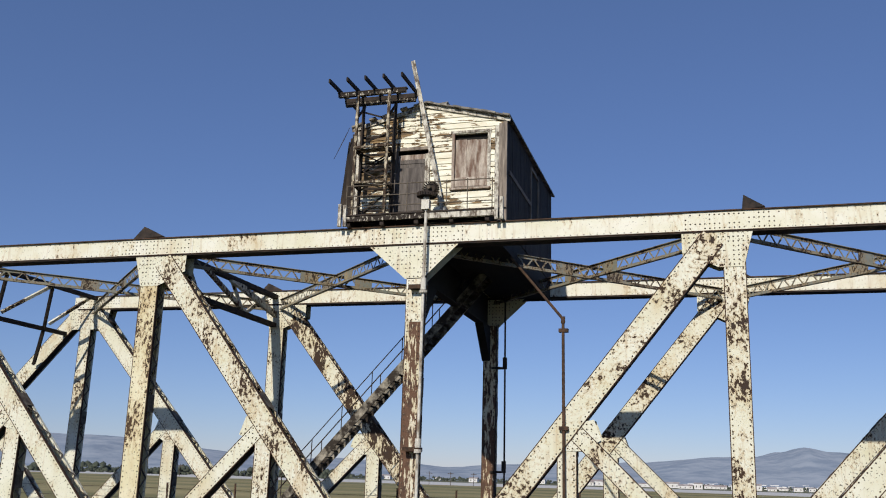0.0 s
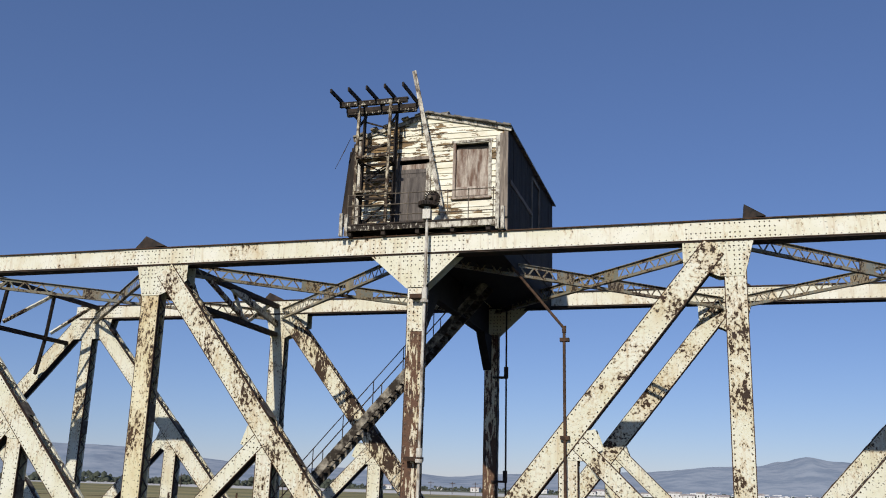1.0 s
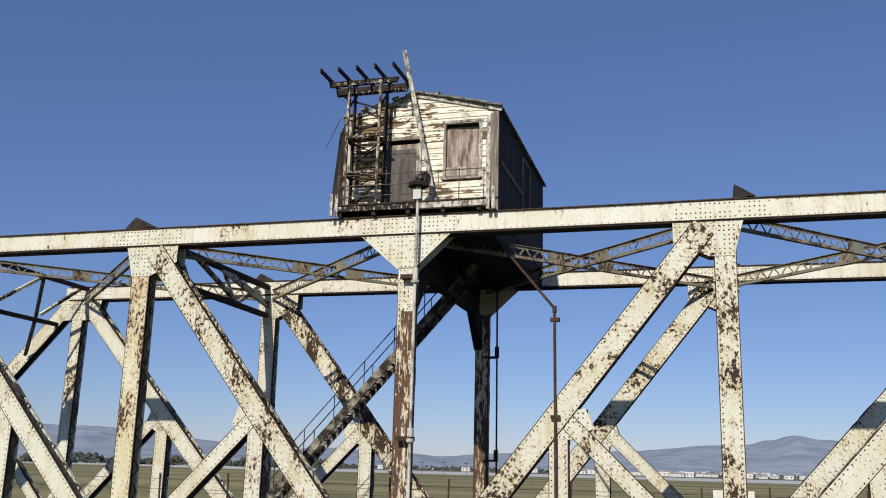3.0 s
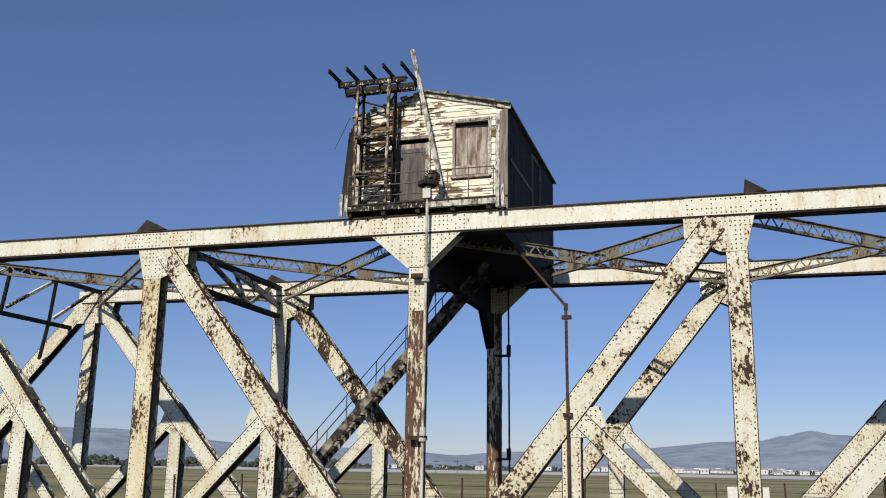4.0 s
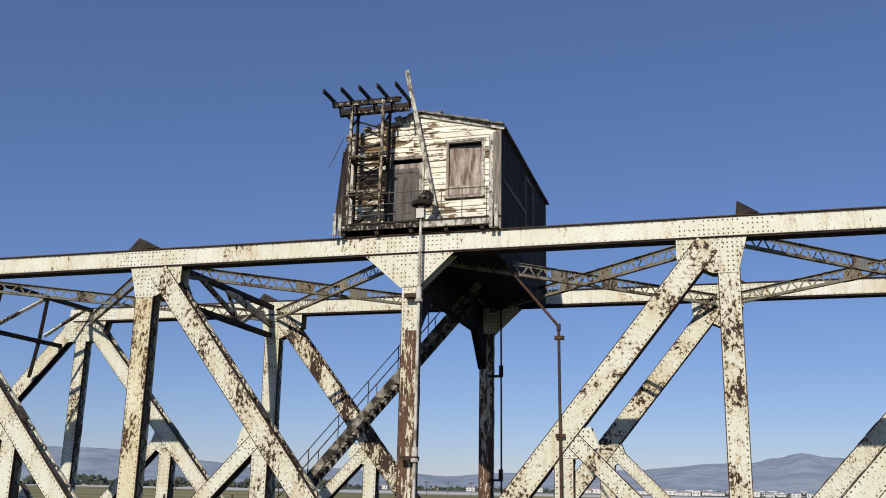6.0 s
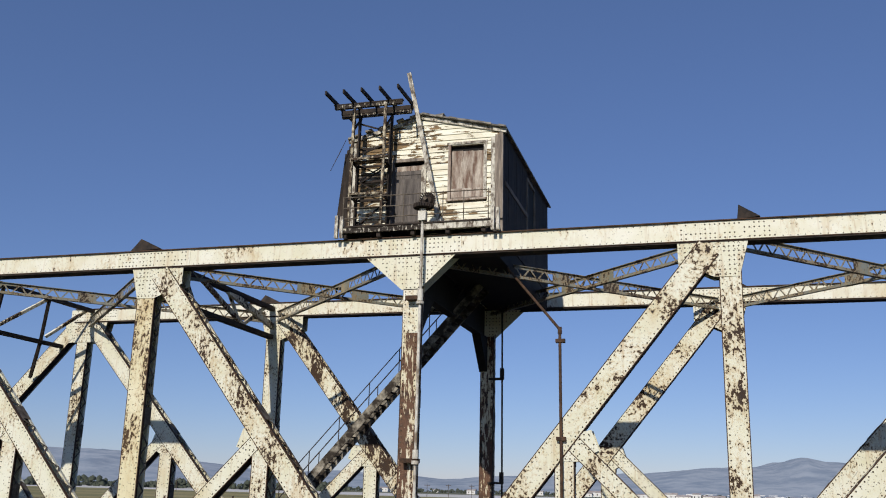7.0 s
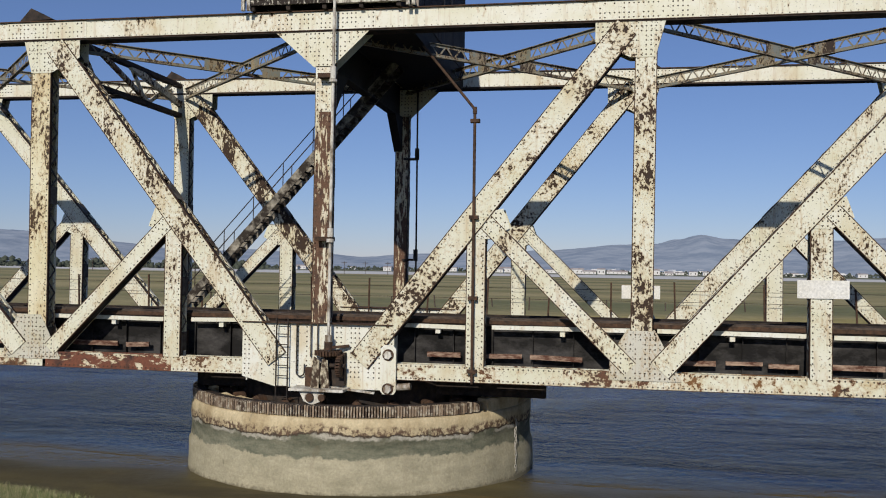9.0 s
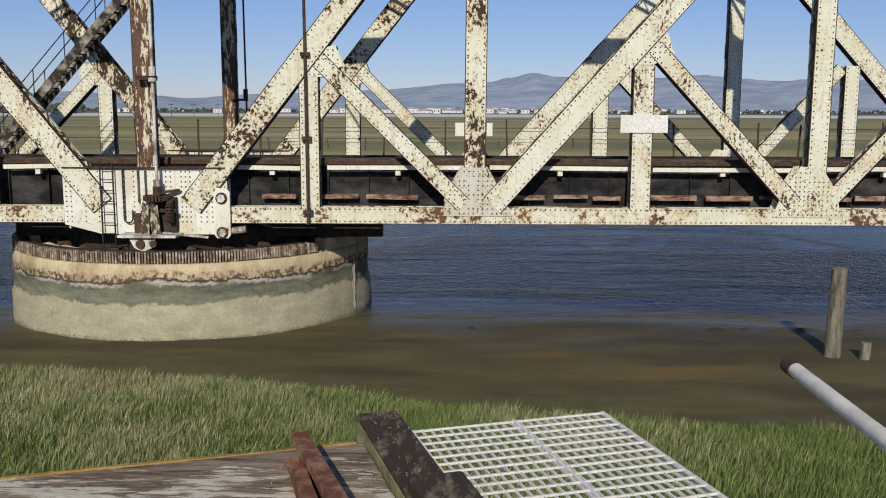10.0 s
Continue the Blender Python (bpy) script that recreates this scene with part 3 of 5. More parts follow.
# deck railing on the far side
rail_thing = thing("deck_railing", "thin rusty post and wire railing on the bridge deck", "railing", (0, W - 0.5, -0.34))
x = -3 * P + 0.4
while x < 3 * P:
    if abs(x) > 0.6:
        h = rng.uniform(0.85, 1.1)
        lean = rng.uniform(-0.06, 0.06)
        m = Mesh().bar((x, W - 0.5, -0.36), (x + lean, W - 0.5, h), 0.06, 0.05)
        part("post", m, M_RUST, rail_thing)
    x += rng.choice((1.5, 2.3, 3.1))
for z in (0.35, 0.75):
    m = Mesh().tube((-3 * P, W - 0.5, z), (3 * P, W - 0.5, z + 0.02), 0.009, 5)
    part("wire", m, M_DARK, rail_thing)

# broken rusty boards lying along the foot of the deck girder
k = -3 * P + 0.4
while k < 3 * P - 1:
    w = rng.uniform(0.6, 1.9)
    if rng.random() < 0.93 and not (k < 2.3 and k + w > -2.4):
        part("rusty_board", Mesh().bar((k, 0.5, -1.04 + rng.uniform(-0.02, 0.02)), (k + w, 0.5, -1.04 + rng.uniform(-0.03, 0.03)), rng.uniform(0.06, 0.14), rng.uniform(0.10, 0.15), (0, 0, 1)), M_REDDISH, bridge)
    k += w + rng.uniform(0.03, 0.35)

# ---- pier ----
PX, PY, PR = 0.0, W / 2, 5.62
Z_WATER = -5.0


def lathe(profile, n=120, cx=PX, cy=PY, wob=0.0):
    m = Mesh()
    vs, fs = [], []
    for r, z in profile:
        for i in range(n):
            a = 2 * math.pi * i / n
            d = wob * noise.fractal(Vector((math.cos(a) * 3, math.sin(a) * 3, z * 1.7)), 1.0, 2.0, 4)
            vs.append((cx + (r + d) * math.cos(a), cy + (r + d) * math.sin(a), z))
    k = len(profile)
    for j in range(k - 1):
        for i in range(n):
            i2 = (i + 1) % n
            fs.append((j * n + i, j * n + i2, (j + 1) * n + i2, (j + 1) * n + i))
    fs.append(tuple((k - 1) * n + i for i in range(n)))
    return m.add(vs, fs)


def pier_material():
    n = Nodes("pier_concrete", 0.9)
    z = n.axis(2)
    wave = n.step(n.noise(0.35, 3, 0.5, (1, 1, 0.3)), 0.3, 0.7, -0.14, 0.14)
    edge = n.math('ADD', z, n.math('ADD', wave, n.step(n.noise(4.5, 5, 0.65), 0.3, 0.7, -0.06, 0.06)))
    mud = n.mix(n.step(n.noise(1.4, 6, 0.6, (1, 1, 2.2)), 0.35, 0.7), (0.44, 0.39, 0.265), (0.31, 0.28, 0.185))
    algae = n.mix(n.step(n.noise(1.6, 6, 0.65, (1, 1, 3.5)), 0.35, 0.68), (0.115, 0.12, 0.08), (0.235, 0.225, 0.155))
    upper = n.mix(n.step(n.noise(1.6, 6, 0.62, (1, 1, 0.5)), 0.36, 0.66), (0.64, 0.53, 0.33), (0.42, 0.32, 0.18))
    pit = n.math('MULTIPLY', n.step(n.noise(7, 6, 0.7, (1, 1, 0.8)), 0.46, 0.54), n.step(edge, -3.02, -3.12))
    upper = n.mix(pit, upper, (0.15, 0.095, 0.06))
    colour = n.mix(n.step(n.math('ADD', edge, n.step(n.noise(0.5, 4, 0.6, (1, 1, 0.4)), 0.3, 0.7, -0.1, 0.1)), -3.92, -3.86), mud, algae)
    pale = n.math('MULTIPLY', n.step(edge, -3.45, -3.39), n.step(n.noise(0.8, 4, 0.6, (1, 1, 0.6)), 0.44, 0.52))
    colour = n.mix(pale, colour, (0.50, 0.46, 0.37))
    colour = n.mix(n.step(edge, -3.33, -3.30), colour, (0.09, 0.065, 0.045))
    colour = n.mix(n.step(edge, -3.28, -3.25), colour, upper)
    fringe = n.step(n.math('ADD', z, n.step(n.noise(6.5, 6, 0.75), 0.3, 0.7, -0.09, 0.09)), -4.90, -4.82, 0.6, 0.0)
    colour = n.mix(fringe, colour, (0.10, 0.08, 0.045))
    stain = n.step(n.noise(0.9, 5, 0.62, (1, 1, 0.6)), 0.64, 0.67, 0, 0.5)
    colour = n.mix(stain, colour, (0.17, 0.145, 0.09))
    drip = n.step(n.noise(3.2, 4, 0.6, (1, 1, 0.08)), 0.62, 0.74, 0, 0.22)
    colour = n.mix(drip, colour, (0.20, 0.165, 0.11))
    colour = n.scale(colour, n.step(n.noise(14, 5, 0.7), 0.3, 0.7, 0.8, 1.15))
    h = n.math('ADD', n.noise(7, 8, 0.68), n.math('MULTIPLY', n.step(edge, -3.33, -3.26), 0.5))
    return n.done(colour, h, 0.7, 0.04)


M_PIER = pier_material()
def teeth_material():
    n = Nodes("rusty_gear_teeth", 0.85)
    base = n.mix(n.geo.outputs["Random Per Island"], (0.07, 0.045, 0.032), (0.34, 0.25, 0.17))
    colour = n.mix(n.step(n.noise(6, 5, 0.65), 0.5, 0.62), base, (0.52, 0.45, 0.34))
    return n.done(colour, n.noise(25, 4, 0.6), 0.5, 0.01)


M_RIM = teeth_material()
pier = thing("bridge_pier", "round concrete bridge pier stained by mud and tide", "pier", (PX, PY, Z_WATER))
part("drum", lathe([(PR + 0.1, -6.5), (PR + 0.1, -5.0), (PR + 0.1, -4.6), (PR + 0.07, -4.1), (PR + 0.02, -4.0), (PR, -3.6), (PR, -3.45), (PR + 0.03, -3.4), (PR + 0.03, -3.0), (PR, -2.82), (PR - 0.06, -2.78), (4.9, -2.76)], 160, wob=0.06), M_PIER, pier, smooth=True)
rim, ring = Mesh(), Mesh()
A0, A1, g = radians(-215), radians(-37), 210
for i in range(g):
    a = A0 + (A1 - A0) * (i + 0.5) / g
    d = Vector((math.cos(a), math.sin(a), 0))
    t = Vector((-math.sin(a), math.cos(a), 0))
    o = Vector((PX, PY, -2.6))
    rim.block(o + d * (5.54 + rng.uniform(-0.012, 0.012)), t * rng.uniform(0.019, 0.026), -d * 0.07, (0, 0, 0.15 + rng.uniform(-0.015, 0.01)))
    h = t * (5.4 * (A1 - A0) / g / 2)
    ring.block(o + d * 5.38, h, -d * 0.1, (0, 0, 0.165))
rack = part("gear_rack", ring, M_DARK, pier, "rusty ring of gear teeth")
part("teeth", rim, M_RIM, rack, kind="stuff")
for a0, a1, z in ((-33, -14, -2.42), (-12, 40, -2.5)):
    m = Mesh()
    k = 8
    vs = [(PX + r * math.cos(radians(a0 + (a1 - a0) * i / k)), PY + r * math.sin(radians(a0 + (a1 - a0) * i / k)), h + 0.03 * math.sin(i * 2.1) * (h > -2.7)) for i in range(k + 1) for r, h in ((5.12, -2.79), (5.56, -2.79), (5.55, z), (5.14, z))]
    fs = [(4 * i + j, 4 * i + (j + 1) % 4, 4 * i + 4 + (j + 1) % 4, 4 * i + 4 + j) for i in range(k) for j in range(4)] + [(3, 2, 1, 0), tuple(4 * k + j for j in range(4))]
    part("curb_block", m.add(vs, fs), M_PIER, pier)
# loose concrete slabs and rubble on the pier inside the rack
for a0, a1, z, r0, r1 in ((-142, -116, -2.50, 4.88, 5.24), (-112, -104, -2.62, 4.95, 5.2), (-66, -42, -2.60, 4.88, 5.24), (-150, -143, -2.38, 4.9, 5.2)):
    k = 7
    vs = [(PX + r * math.cos(radians(a0 + (a1 - a0) * i / k)), PY + r * math.sin(radians(a0 + (a1 - a0) * i / k)), h + (rng.uniform(-0.05, 0.04) if h > -2.7 else 0)) for i in range(k + 1) for r, h in ((r0, -2.77), (r1, -2.77), (r1 - 0.03, z - 0.05), (r0 + 0.03, z))]
    fs = [(4 * i + j, 4 * i + (j + 1) % 4, 4 * i + 4 + (j + 1) % 4, 4 * i + 4 + j) for i in range(k) for j in range(4)] + [(3, 2, 1, 0), tuple(4 * k + j for j in range(4))]
    part("slab", Mesh().add(vs, fs), M_PIER, pier)
# turning drum and its beams
part("turning_drum", lathe([(4.2, -2.76), (4.2, -1.95), (4.0, -1.9)], 64), M_DARK, pier)
for y in (1.9, W - 1.9):
    part("drum_beam", Mesh().box(-4.7, 6.35, y - 0.2, y + 0.2, -2.36, -1.9), M_DARK, pier)
for i in range(28):
    a = 2 * math.pi * i / 28
    d = Vector((math.cos(a), math.sin(a), 0))
    part("roller", Mesh().tube(Vector((PX, PY, -2.58)) + d * 4.55, Vector((PX, PY, -2.58)) + d * 4.85, 0.17, 14), M_RUST, pier)

# ---- ground and water: one sheet to the horizon ----
def bank(x):
    """The y of the near grass edge."""
    x = max(-22.0, min(45.0, x))
    return -5.2 - 0.240 * x + 0.2 * math.sin(x * 0.45) + 0.12 * math.sin(x * 1.3 + 1)


def ground_z(x, y):
    d = bank(x) - y                      # metres inland on the near side
    if d > 0:
        z = -4.75 + min(d, 14) * 0.09 + min(1, d) * 0.06
    else:
        s = 1.7 + 0.5 * math.sin(x * 0.21) + 0.25 * math.sin(x * 0.63)
        u = (y - bank(x)) / max(1.5, s - bank(x))
        z = -4.79 - 0.16 * u if u < 1 else -4.95 - min(0.8, 0.14 * (y - s))
    far = y - (78 + 0.16 * x)
    if far > 0:
        z = max(z, -5.6 + min(far, 3) * 0.6) if far < 3 else -3.8
    return z


def sheet():
    xs = sorted(set([-4500, -3000, -2000, -1200, -700, -400, -250, -160, -110, -80] + [-60 + 1.0 * i for i in range(131)] + [90, 120, 170, 250, 400, 700, 1200, 2000, 3000, 4500]))
    ys = sorted(set([-900, -400, -200, -120, -80, -60, -48] + [-40 + 0.8 * i for i in range(76)] + [25, 35, 50, 65, 74, 76, 78, 79, 80, 81, 82, 84, 88, 95, 105, 120, 150, 200, 300, 500, 800, 1300, 2200, 3300, 4800]))
    vs, fs = [], []
    for y in ys:
        for x in xs:
            z = ground_z(x, y)
            if abs(x) < 70 and y < 20:
                z += 0.05 * noise.fractal(Vector((x * 0.5, y * 0.5, 0)), 1.0, 2.0, 4)
            vs.append((x, y, z))
    k = len(xs)
    for j in range(len(ys) - 1):
        for i in range(k - 1):
            fs.append((j * k + i, j * k + i + 1, (j + 1) * k + i + 1, (j + 1) * k + i))
    return Mesh().add(vs, fs)


def ground_material():
    n = Nodes("marsh_ground", 0.9)
    y = n.axis(1)
    z = n.axis(2)
    mud = n.mix(n.step(n.noise(0.6, 6, 0.6, (0.4, 1, 1)), 0.35, 0.68), (0.075, 0.058, 0.022), (0.125, 0.10, 0.042))
    mud = n.mix(n.step(n.noise(0.28, 5, 0.6, (0.45, 1.3, 1)), 0.5, 0.62), mud, (0.064, 0.05, 0.022))
    mud = n.mix(n.step(n.noise(0.4, 5, 0.65, (0.3, 1.5, 1)), 0.58, 0.68, 0, 0.7), mud, (0.18, 0.11, 0.03))
    turf = n.mix(n.step(n.noise(2.5, 6, 0.65), 0.35, 0.65), (0.055, 0.07, 0.02), (0.12, 0.13, 0.05))
    field = n.mix(n.step(n.noise(0.022, 6, 0.62, (0.35, 1.6, 1)), 0.40, 0.6), (0.23, 0.20, 0.075), (0.37, 0.30, 0.135))
    field = n.mix(n.step(n.noise(0.006, 3, 0.5, (0.3, 2, 1)), 0.5, 0.6), field, (0.17, 0.165, 0.065))
    field = n.scale(field, n.step(n.noise(0.5, 6, 0.7), 0.3, 0.7, 0.75, 1.2))
    salt = n.step(n.math('ADD', y, n.step(n.noise(0.004, 2, 0.5), 0.3, 0.7, -60, 60)), 690, 720)
    field = n.mix(salt, field, (0.62, 0.59, 0.54))
    beyond = n.step(y, 1150, 1250)
    field = n.mix(beyond, field, (0.14, 0.14, 0.075))
    near = n.mix(n.step(z, -4.83, -4.74), mud, turf)
    colour = n.mix(n.step(y, 60, 70), near, field)
    wet = n.step(z, -4.95, -4.82, 0.42, 0.95)
    return n.done(colour, n.noise(3, 6, 0.6), 0.5, 0.06, wet)


M_GROUND = ground_material()
ground = part("ground", sheet(), M_GROUND, None, smooth=True)
tagged(ground, "marshy ground with mud bank and grass field", "ground", kind="structure")


def water_material():
    n = Nodes("slough_water", 0.07, 0, 0.09)
    y = n.axis(1)
    edge = n.math('ADD', y, n.step(n.noise(0.25, 4, 0.55, (0.35, 1, 1)), 0.3, 0.7, -2.2, 2.2))
    silt = n.step(edge, 1.5, 4.5)
    # dark and light blue patches: sky reflection painted into the water's colour
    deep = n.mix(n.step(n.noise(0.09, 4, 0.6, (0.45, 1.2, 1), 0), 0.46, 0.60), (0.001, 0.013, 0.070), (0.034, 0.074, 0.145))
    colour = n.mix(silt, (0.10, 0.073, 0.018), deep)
    wave = n.noise(2.0, 5, 0.62, (0.75, 1.0, 1), 0, 0.9)
    calm = n.step(n.noise(0.16, 3, 0.5, (0.3, 1.3, 1), 0), 0.40, 0.56, 0.25, 0.9)
    b = n.math('MULTIPLY', wave, n.math('MULTIPLY', calm, n.step(silt, 0, 1, 0.1, 1.0)))
    return n.done(colour, b, 1.0, 0.55, n.step(silt, 0, 1, 0.25, 0.12))


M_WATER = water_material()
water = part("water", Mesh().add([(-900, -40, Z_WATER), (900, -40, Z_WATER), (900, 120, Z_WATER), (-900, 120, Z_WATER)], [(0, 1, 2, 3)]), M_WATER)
tagged(water, "rippled blue slough water turning brown over the mud", "water", kind="structure")

# ---- far hills ----
RIDGE = [(75, 50), (60, 52), (48, 56), (38.4, 54), (36.9, 53), (35.1, 52), (33.2, 46), (29.6, 36), (26.9, 27), (25, 25), (22.8, 30), (20, 26), (17.6, 23.5), (15.9, 19.5), (14.6, 21), (13.6, 24.5), (12.4, 26.5), (8, 31), (3.6, 37), (1.6, 43), (0, 46.5), (-2.5, 50.5), (-3.9, 60), (-5.2, 67), (-6.4, 60), (-8.7, 57), (-12.8, 57), (-15.4, 63), (-17, 56), (-18.9, 51), (-20.7, 52.5), (-30, 55), (-60, 50)]


def ridge(a):
    for (a0, h0), (a1, h1) in zip(RIDGE, RIDGE[1:]):
        if a0 >= a >= a1:
            return h0 + (h1 - h0) * (a0 - a) / (a0 - a1)
    return 50


def hills():
    vs, fs = [], []
    na, nr = 420, 26
    for i in range(na):
        a = 74 - i * 132 / (na - 1)
        top = ridge(a) / 1711 * 3940 + 5.6
        for j in range(nr):
            u = j / (nr - 1)
            r = 2500 + 2000 * u
            shape = math.sin(min(1, u / 0.72) * math.pi / 2) ** 1.5 if u < 0.72 else math.cos((u - 0.72) / 0.28 * math.pi / 2)
            q = Vector((a * 0.35, u * 3.0, 0))
            h = top * shape * (1 + 0.16 * (1 - u / 0.72 if u < 0.72 else 0) * noise.fractal(q, 1.0, 2.0, 5) * 2)
            h += top * 0.035 * noise.fractal(q * 3.1, 1.0, 2.0, 4) * min(1, u * 3)
            vs.append((8.33 - math.sin(radians(a)) * r, -25.65 + math.cos(radians(a)) * r, -4.2 + h))
    for i in range(na - 1):
        for j in range(nr - 1):
            fs.append((i * nr + j, (i + 1) * nr + j, (i + 1) * nr + j + 1, i * nr + j + 1))
    return Mesh().add(vs, fs)


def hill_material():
    n = Nodes("hills_with_haze_colour", 1.0, 0, 0.0)
    # blue haze is mixed straight into the hill colours
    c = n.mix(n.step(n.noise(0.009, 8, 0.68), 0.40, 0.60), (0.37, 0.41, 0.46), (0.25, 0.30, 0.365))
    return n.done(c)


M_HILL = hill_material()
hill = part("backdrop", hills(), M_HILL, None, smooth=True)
tagged(hill, "distant bare hills coloured with blue haze", "hills", kind="structure")

# ---- the operator's cabin on top of the span ----
def clap_material():
    n = Nodes("weathered_clapboard_paint", 0.75)
    field = n.math('ADD', n.math('MULTIPLY', n.noise(2.0, 3, 0.55, (0.6, 1, 1.6), 3), 0.6), n.math('MULTIPLY', n.noise(9, 6, 0.7, (0.35, 1, 1.8), 3), 0.4))
    # more bare wood behind the tower: wear, plus the tower's shadow as colour
    field = n.math('ADD', field, n.step(n.axis(0), -1.2, -0.8, 0.095, 0.0))
    gone = n.step(field, 0.545, 0.56)
    wood = n.mix(n.step(n.noise(7, 6, 0.7, (0.2, 1, 2)), 0.35, 0.66), (0.055, 0.04, 0.028), (0.34, 0.22, 0.10))
    coat = n.mix(n.step(n.noise(3, 6, 0.6, (0.4, 1, 1.5)), 0.4, 0.7), (0.88, 0.85, 0.70), (0.70, 0.64, 0.48))
    grain = n.noise(30, 5, 0.7, (0.12, 1, 1.5))
    return n.done(n.mix(gone, coat, wood), n.math('SUBTRACT', n.math('MULTIPLY', grain, 0.4), gone), 0.6, 0.008)


M_CLAP = clap_material()
M_OLDWOOD = plain_noise("grey_weathered_wood", (0.13, 0.105, 0.085), (0.36, 0.30, 0.24), 4, (2.5, 1, 0.25), low=0.36, high=0.66)
M_BOARDS = plain_noise("brown_boarding", (0.17, 0.105, 0.075), (0.52, 0.45, 0.37), 3, (2.2, 1, 0.45), low=0.36, high=0.62)
M_DOOR = plain_noise("dark_door_wood", (0.07, 0.06, 0.055), (0.19, 0.165, 0.145), 3, (2.5, 1, 0.3))
# board brown darkened so that it carries the side wall's shade
M_SIDE = plain_noise("shade_darkened_boards", (0.012, 0.0095, 0.0085), (0.05, 0.036, 0.027), 3, (1, 2.5, 0.3))
M_LEDGE = plain_noise("dull_side_ledge", (0.10, 0.08, 0.065), (0.28, 0.22, 0.18), 4, (1, 0.4, 2))
M_ROOF = plain_noise("old_roofing", (0.10, 0.09, 0.08), (0.36, 0.33, 0.28), 2.5)
M_BEAM = plain_noise("dark_beam_flecked_white", (0.03, 0.022, 0.017), (0.60, 0.55, 0.45), 5, (2, 2, 1), low=0.53, high=0.62)
M_TOWER = plain_noise("stained_tower_wood", (0.06, 0.038, 0.024), (0.64, 0.56, 0.40), 4.5, (2, 2, 1), low=0.48, high=0.66)
M_SPLINTER = plain_noise("flaking_white_wood", (0.13, 0.10, 0.075), (0.66, 0.62, 0.52), 4.5, (2, 2, 1), low=0.40, high=0.58)

XL, XR, YF, YB = -2.52, 2.55, 0.60, 8.95
Z_FLOOR, Z_EAVE, Z_RIDGE, X_RIDGE = 9.18, 12.54, 13.20, -0.08
cabin = thing("operator_cabin", "derelict white clapboard cabin with boarded window", "cabin", (0, 4.5, Z_FLOOR))


def roof_z(x):
    return Z_RIDGE - (Z_RIDGE - Z_EAVE) * abs(x - X_RIDGE) / (XR - X_RIDGE)


DOOR = (-1.05, -0.03, 9.3, 11.68)
WIN = (0.87, 1.94, 10.38, 12.08)
# gable wall core with its openings
core = Mesh()
f0, f1 = YF + 0.03, YF + 0.11
core.box(XL, DOOR[0], f0, f1, Z_FLOOR, Z_EAVE - 0.05)
core.box(DOOR[0], DOOR[1], f0, f1, DOOR[3], Z_EAVE - 0.05)
core.box(DOOR[1], WIN[0], f0, f1, Z_FLOOR, Z_EAVE - 0.05)
core.box(WIN[0], WIN[1], f0, f1, Z_FLOOR, WIN[2])
core.box(WIN[0], WIN[1], f0, f1, WIN[3], Z_EAVE - 0.05)
core.box(WIN[1], XR, f0, f1, Z_FLOOR, Z_EAVE - 0.05)
core.plate([(XL, Z_EAVE - 0.05), (XR, Z_EAVE - 0.05), (X_RIDGE, Z_RIDGE - 0.06)], f0, f1)
wall = part("front_wall", core, M_OLDWOOD, cabin)
EXPO = 0.193
row = 0
z = Z_FLOOR + 0.02
while z < Z_RIDGE - 0.06:
    lo, hi = XL + 0.02, XR - 0.38
    mid = z + EXPO / 2
    if z + EXPO > Z_EAVE - 0.1:
        half = (Z_RIDGE - z - 0.13) / (Z_RIDGE - Z_EAVE) * (XR - X_RIDGE)
        lo, hi = max(XL + 0.02, X_RIDGE - half), min(XR - 0.05, X_RIDGE + half)
    cuts = [(lo, hi)]
    for a, b, c, d in ((DOOR[0] - 0.1, DOOR[1] + 0.1, DOOR[2] - 1, DOOR[3] + 0.06), (WIN[0] - 0.09, WIN[1] + 0.1, WIN[2] - 0.16, WIN[3] + 0.05)):
        if c < mid < d:
            nxt = []
            for s0, s1 in cuts:
                if s0 < a:
                    nxt.append((s0, min(s1, a)))
                if s1 > b:
                    nxt.append((max(s0, b), s1))
            cuts = nxt
    for s0, s1 in cuts:
        pieces = [(s0, s1)]
        if s1 - s0 > 2.2:
            m = s0 + (s1 - s0) * rng.uniform(0.35, 0.65)
            pieces = [(s0, m - 0.004), (m + 0.004, s1)]
        for p0, p1 in pieces:
            if p1 - p0 < 0.1 or (p0 < -1.5 and rng.random() < 0.1):
                continue
            e = rng.uniform(-0.012, 0.012)
            tilt = rng.uniform(-0.012, 0.012)
            b = Mesh()
            b.add([(p0, YF - 0.028, z + e), (p1, YF - 0.028, z + e + tilt), (p1, YF + 0.004, z + EXPO + 0.012), (p0, YF + 0.004, z + EXPO + 0.012),
                   (p0, YF + 0.029, z + e), (p1, YF + 0.029, z + e + tilt), (p1, YF + 0.029, z + EXPO + 0.012), (p0, YF + 0.029, z + EXPO + 0.012)],
                  [(0, 1, 2, 3), (4, 7, 6, 5), (0, 4, 5, 1), (3, 2, 6, 7), (0, 3, 7, 4), (1, 5, 6, 2)])
            part("clapboard", b, M_CLAP, wall)
    z += EXPO
# corner boards: weathered vertical planks
for i, (a, b) in enumerate(((2.18, 2.30), (2.305, 2.43), (2.435, 2.56))):
    m = Mesh().box(a, b, YF - 0.03 - 0.008 * i, YF + 0.03, Z_FLOOR + 0.35 + 0.03 * i, Z_EAVE - 0.12 - 0.07 * (2 - i))
    part("corner_board", m, M_OLDWOOD if i else M_SPLINTER, wall)
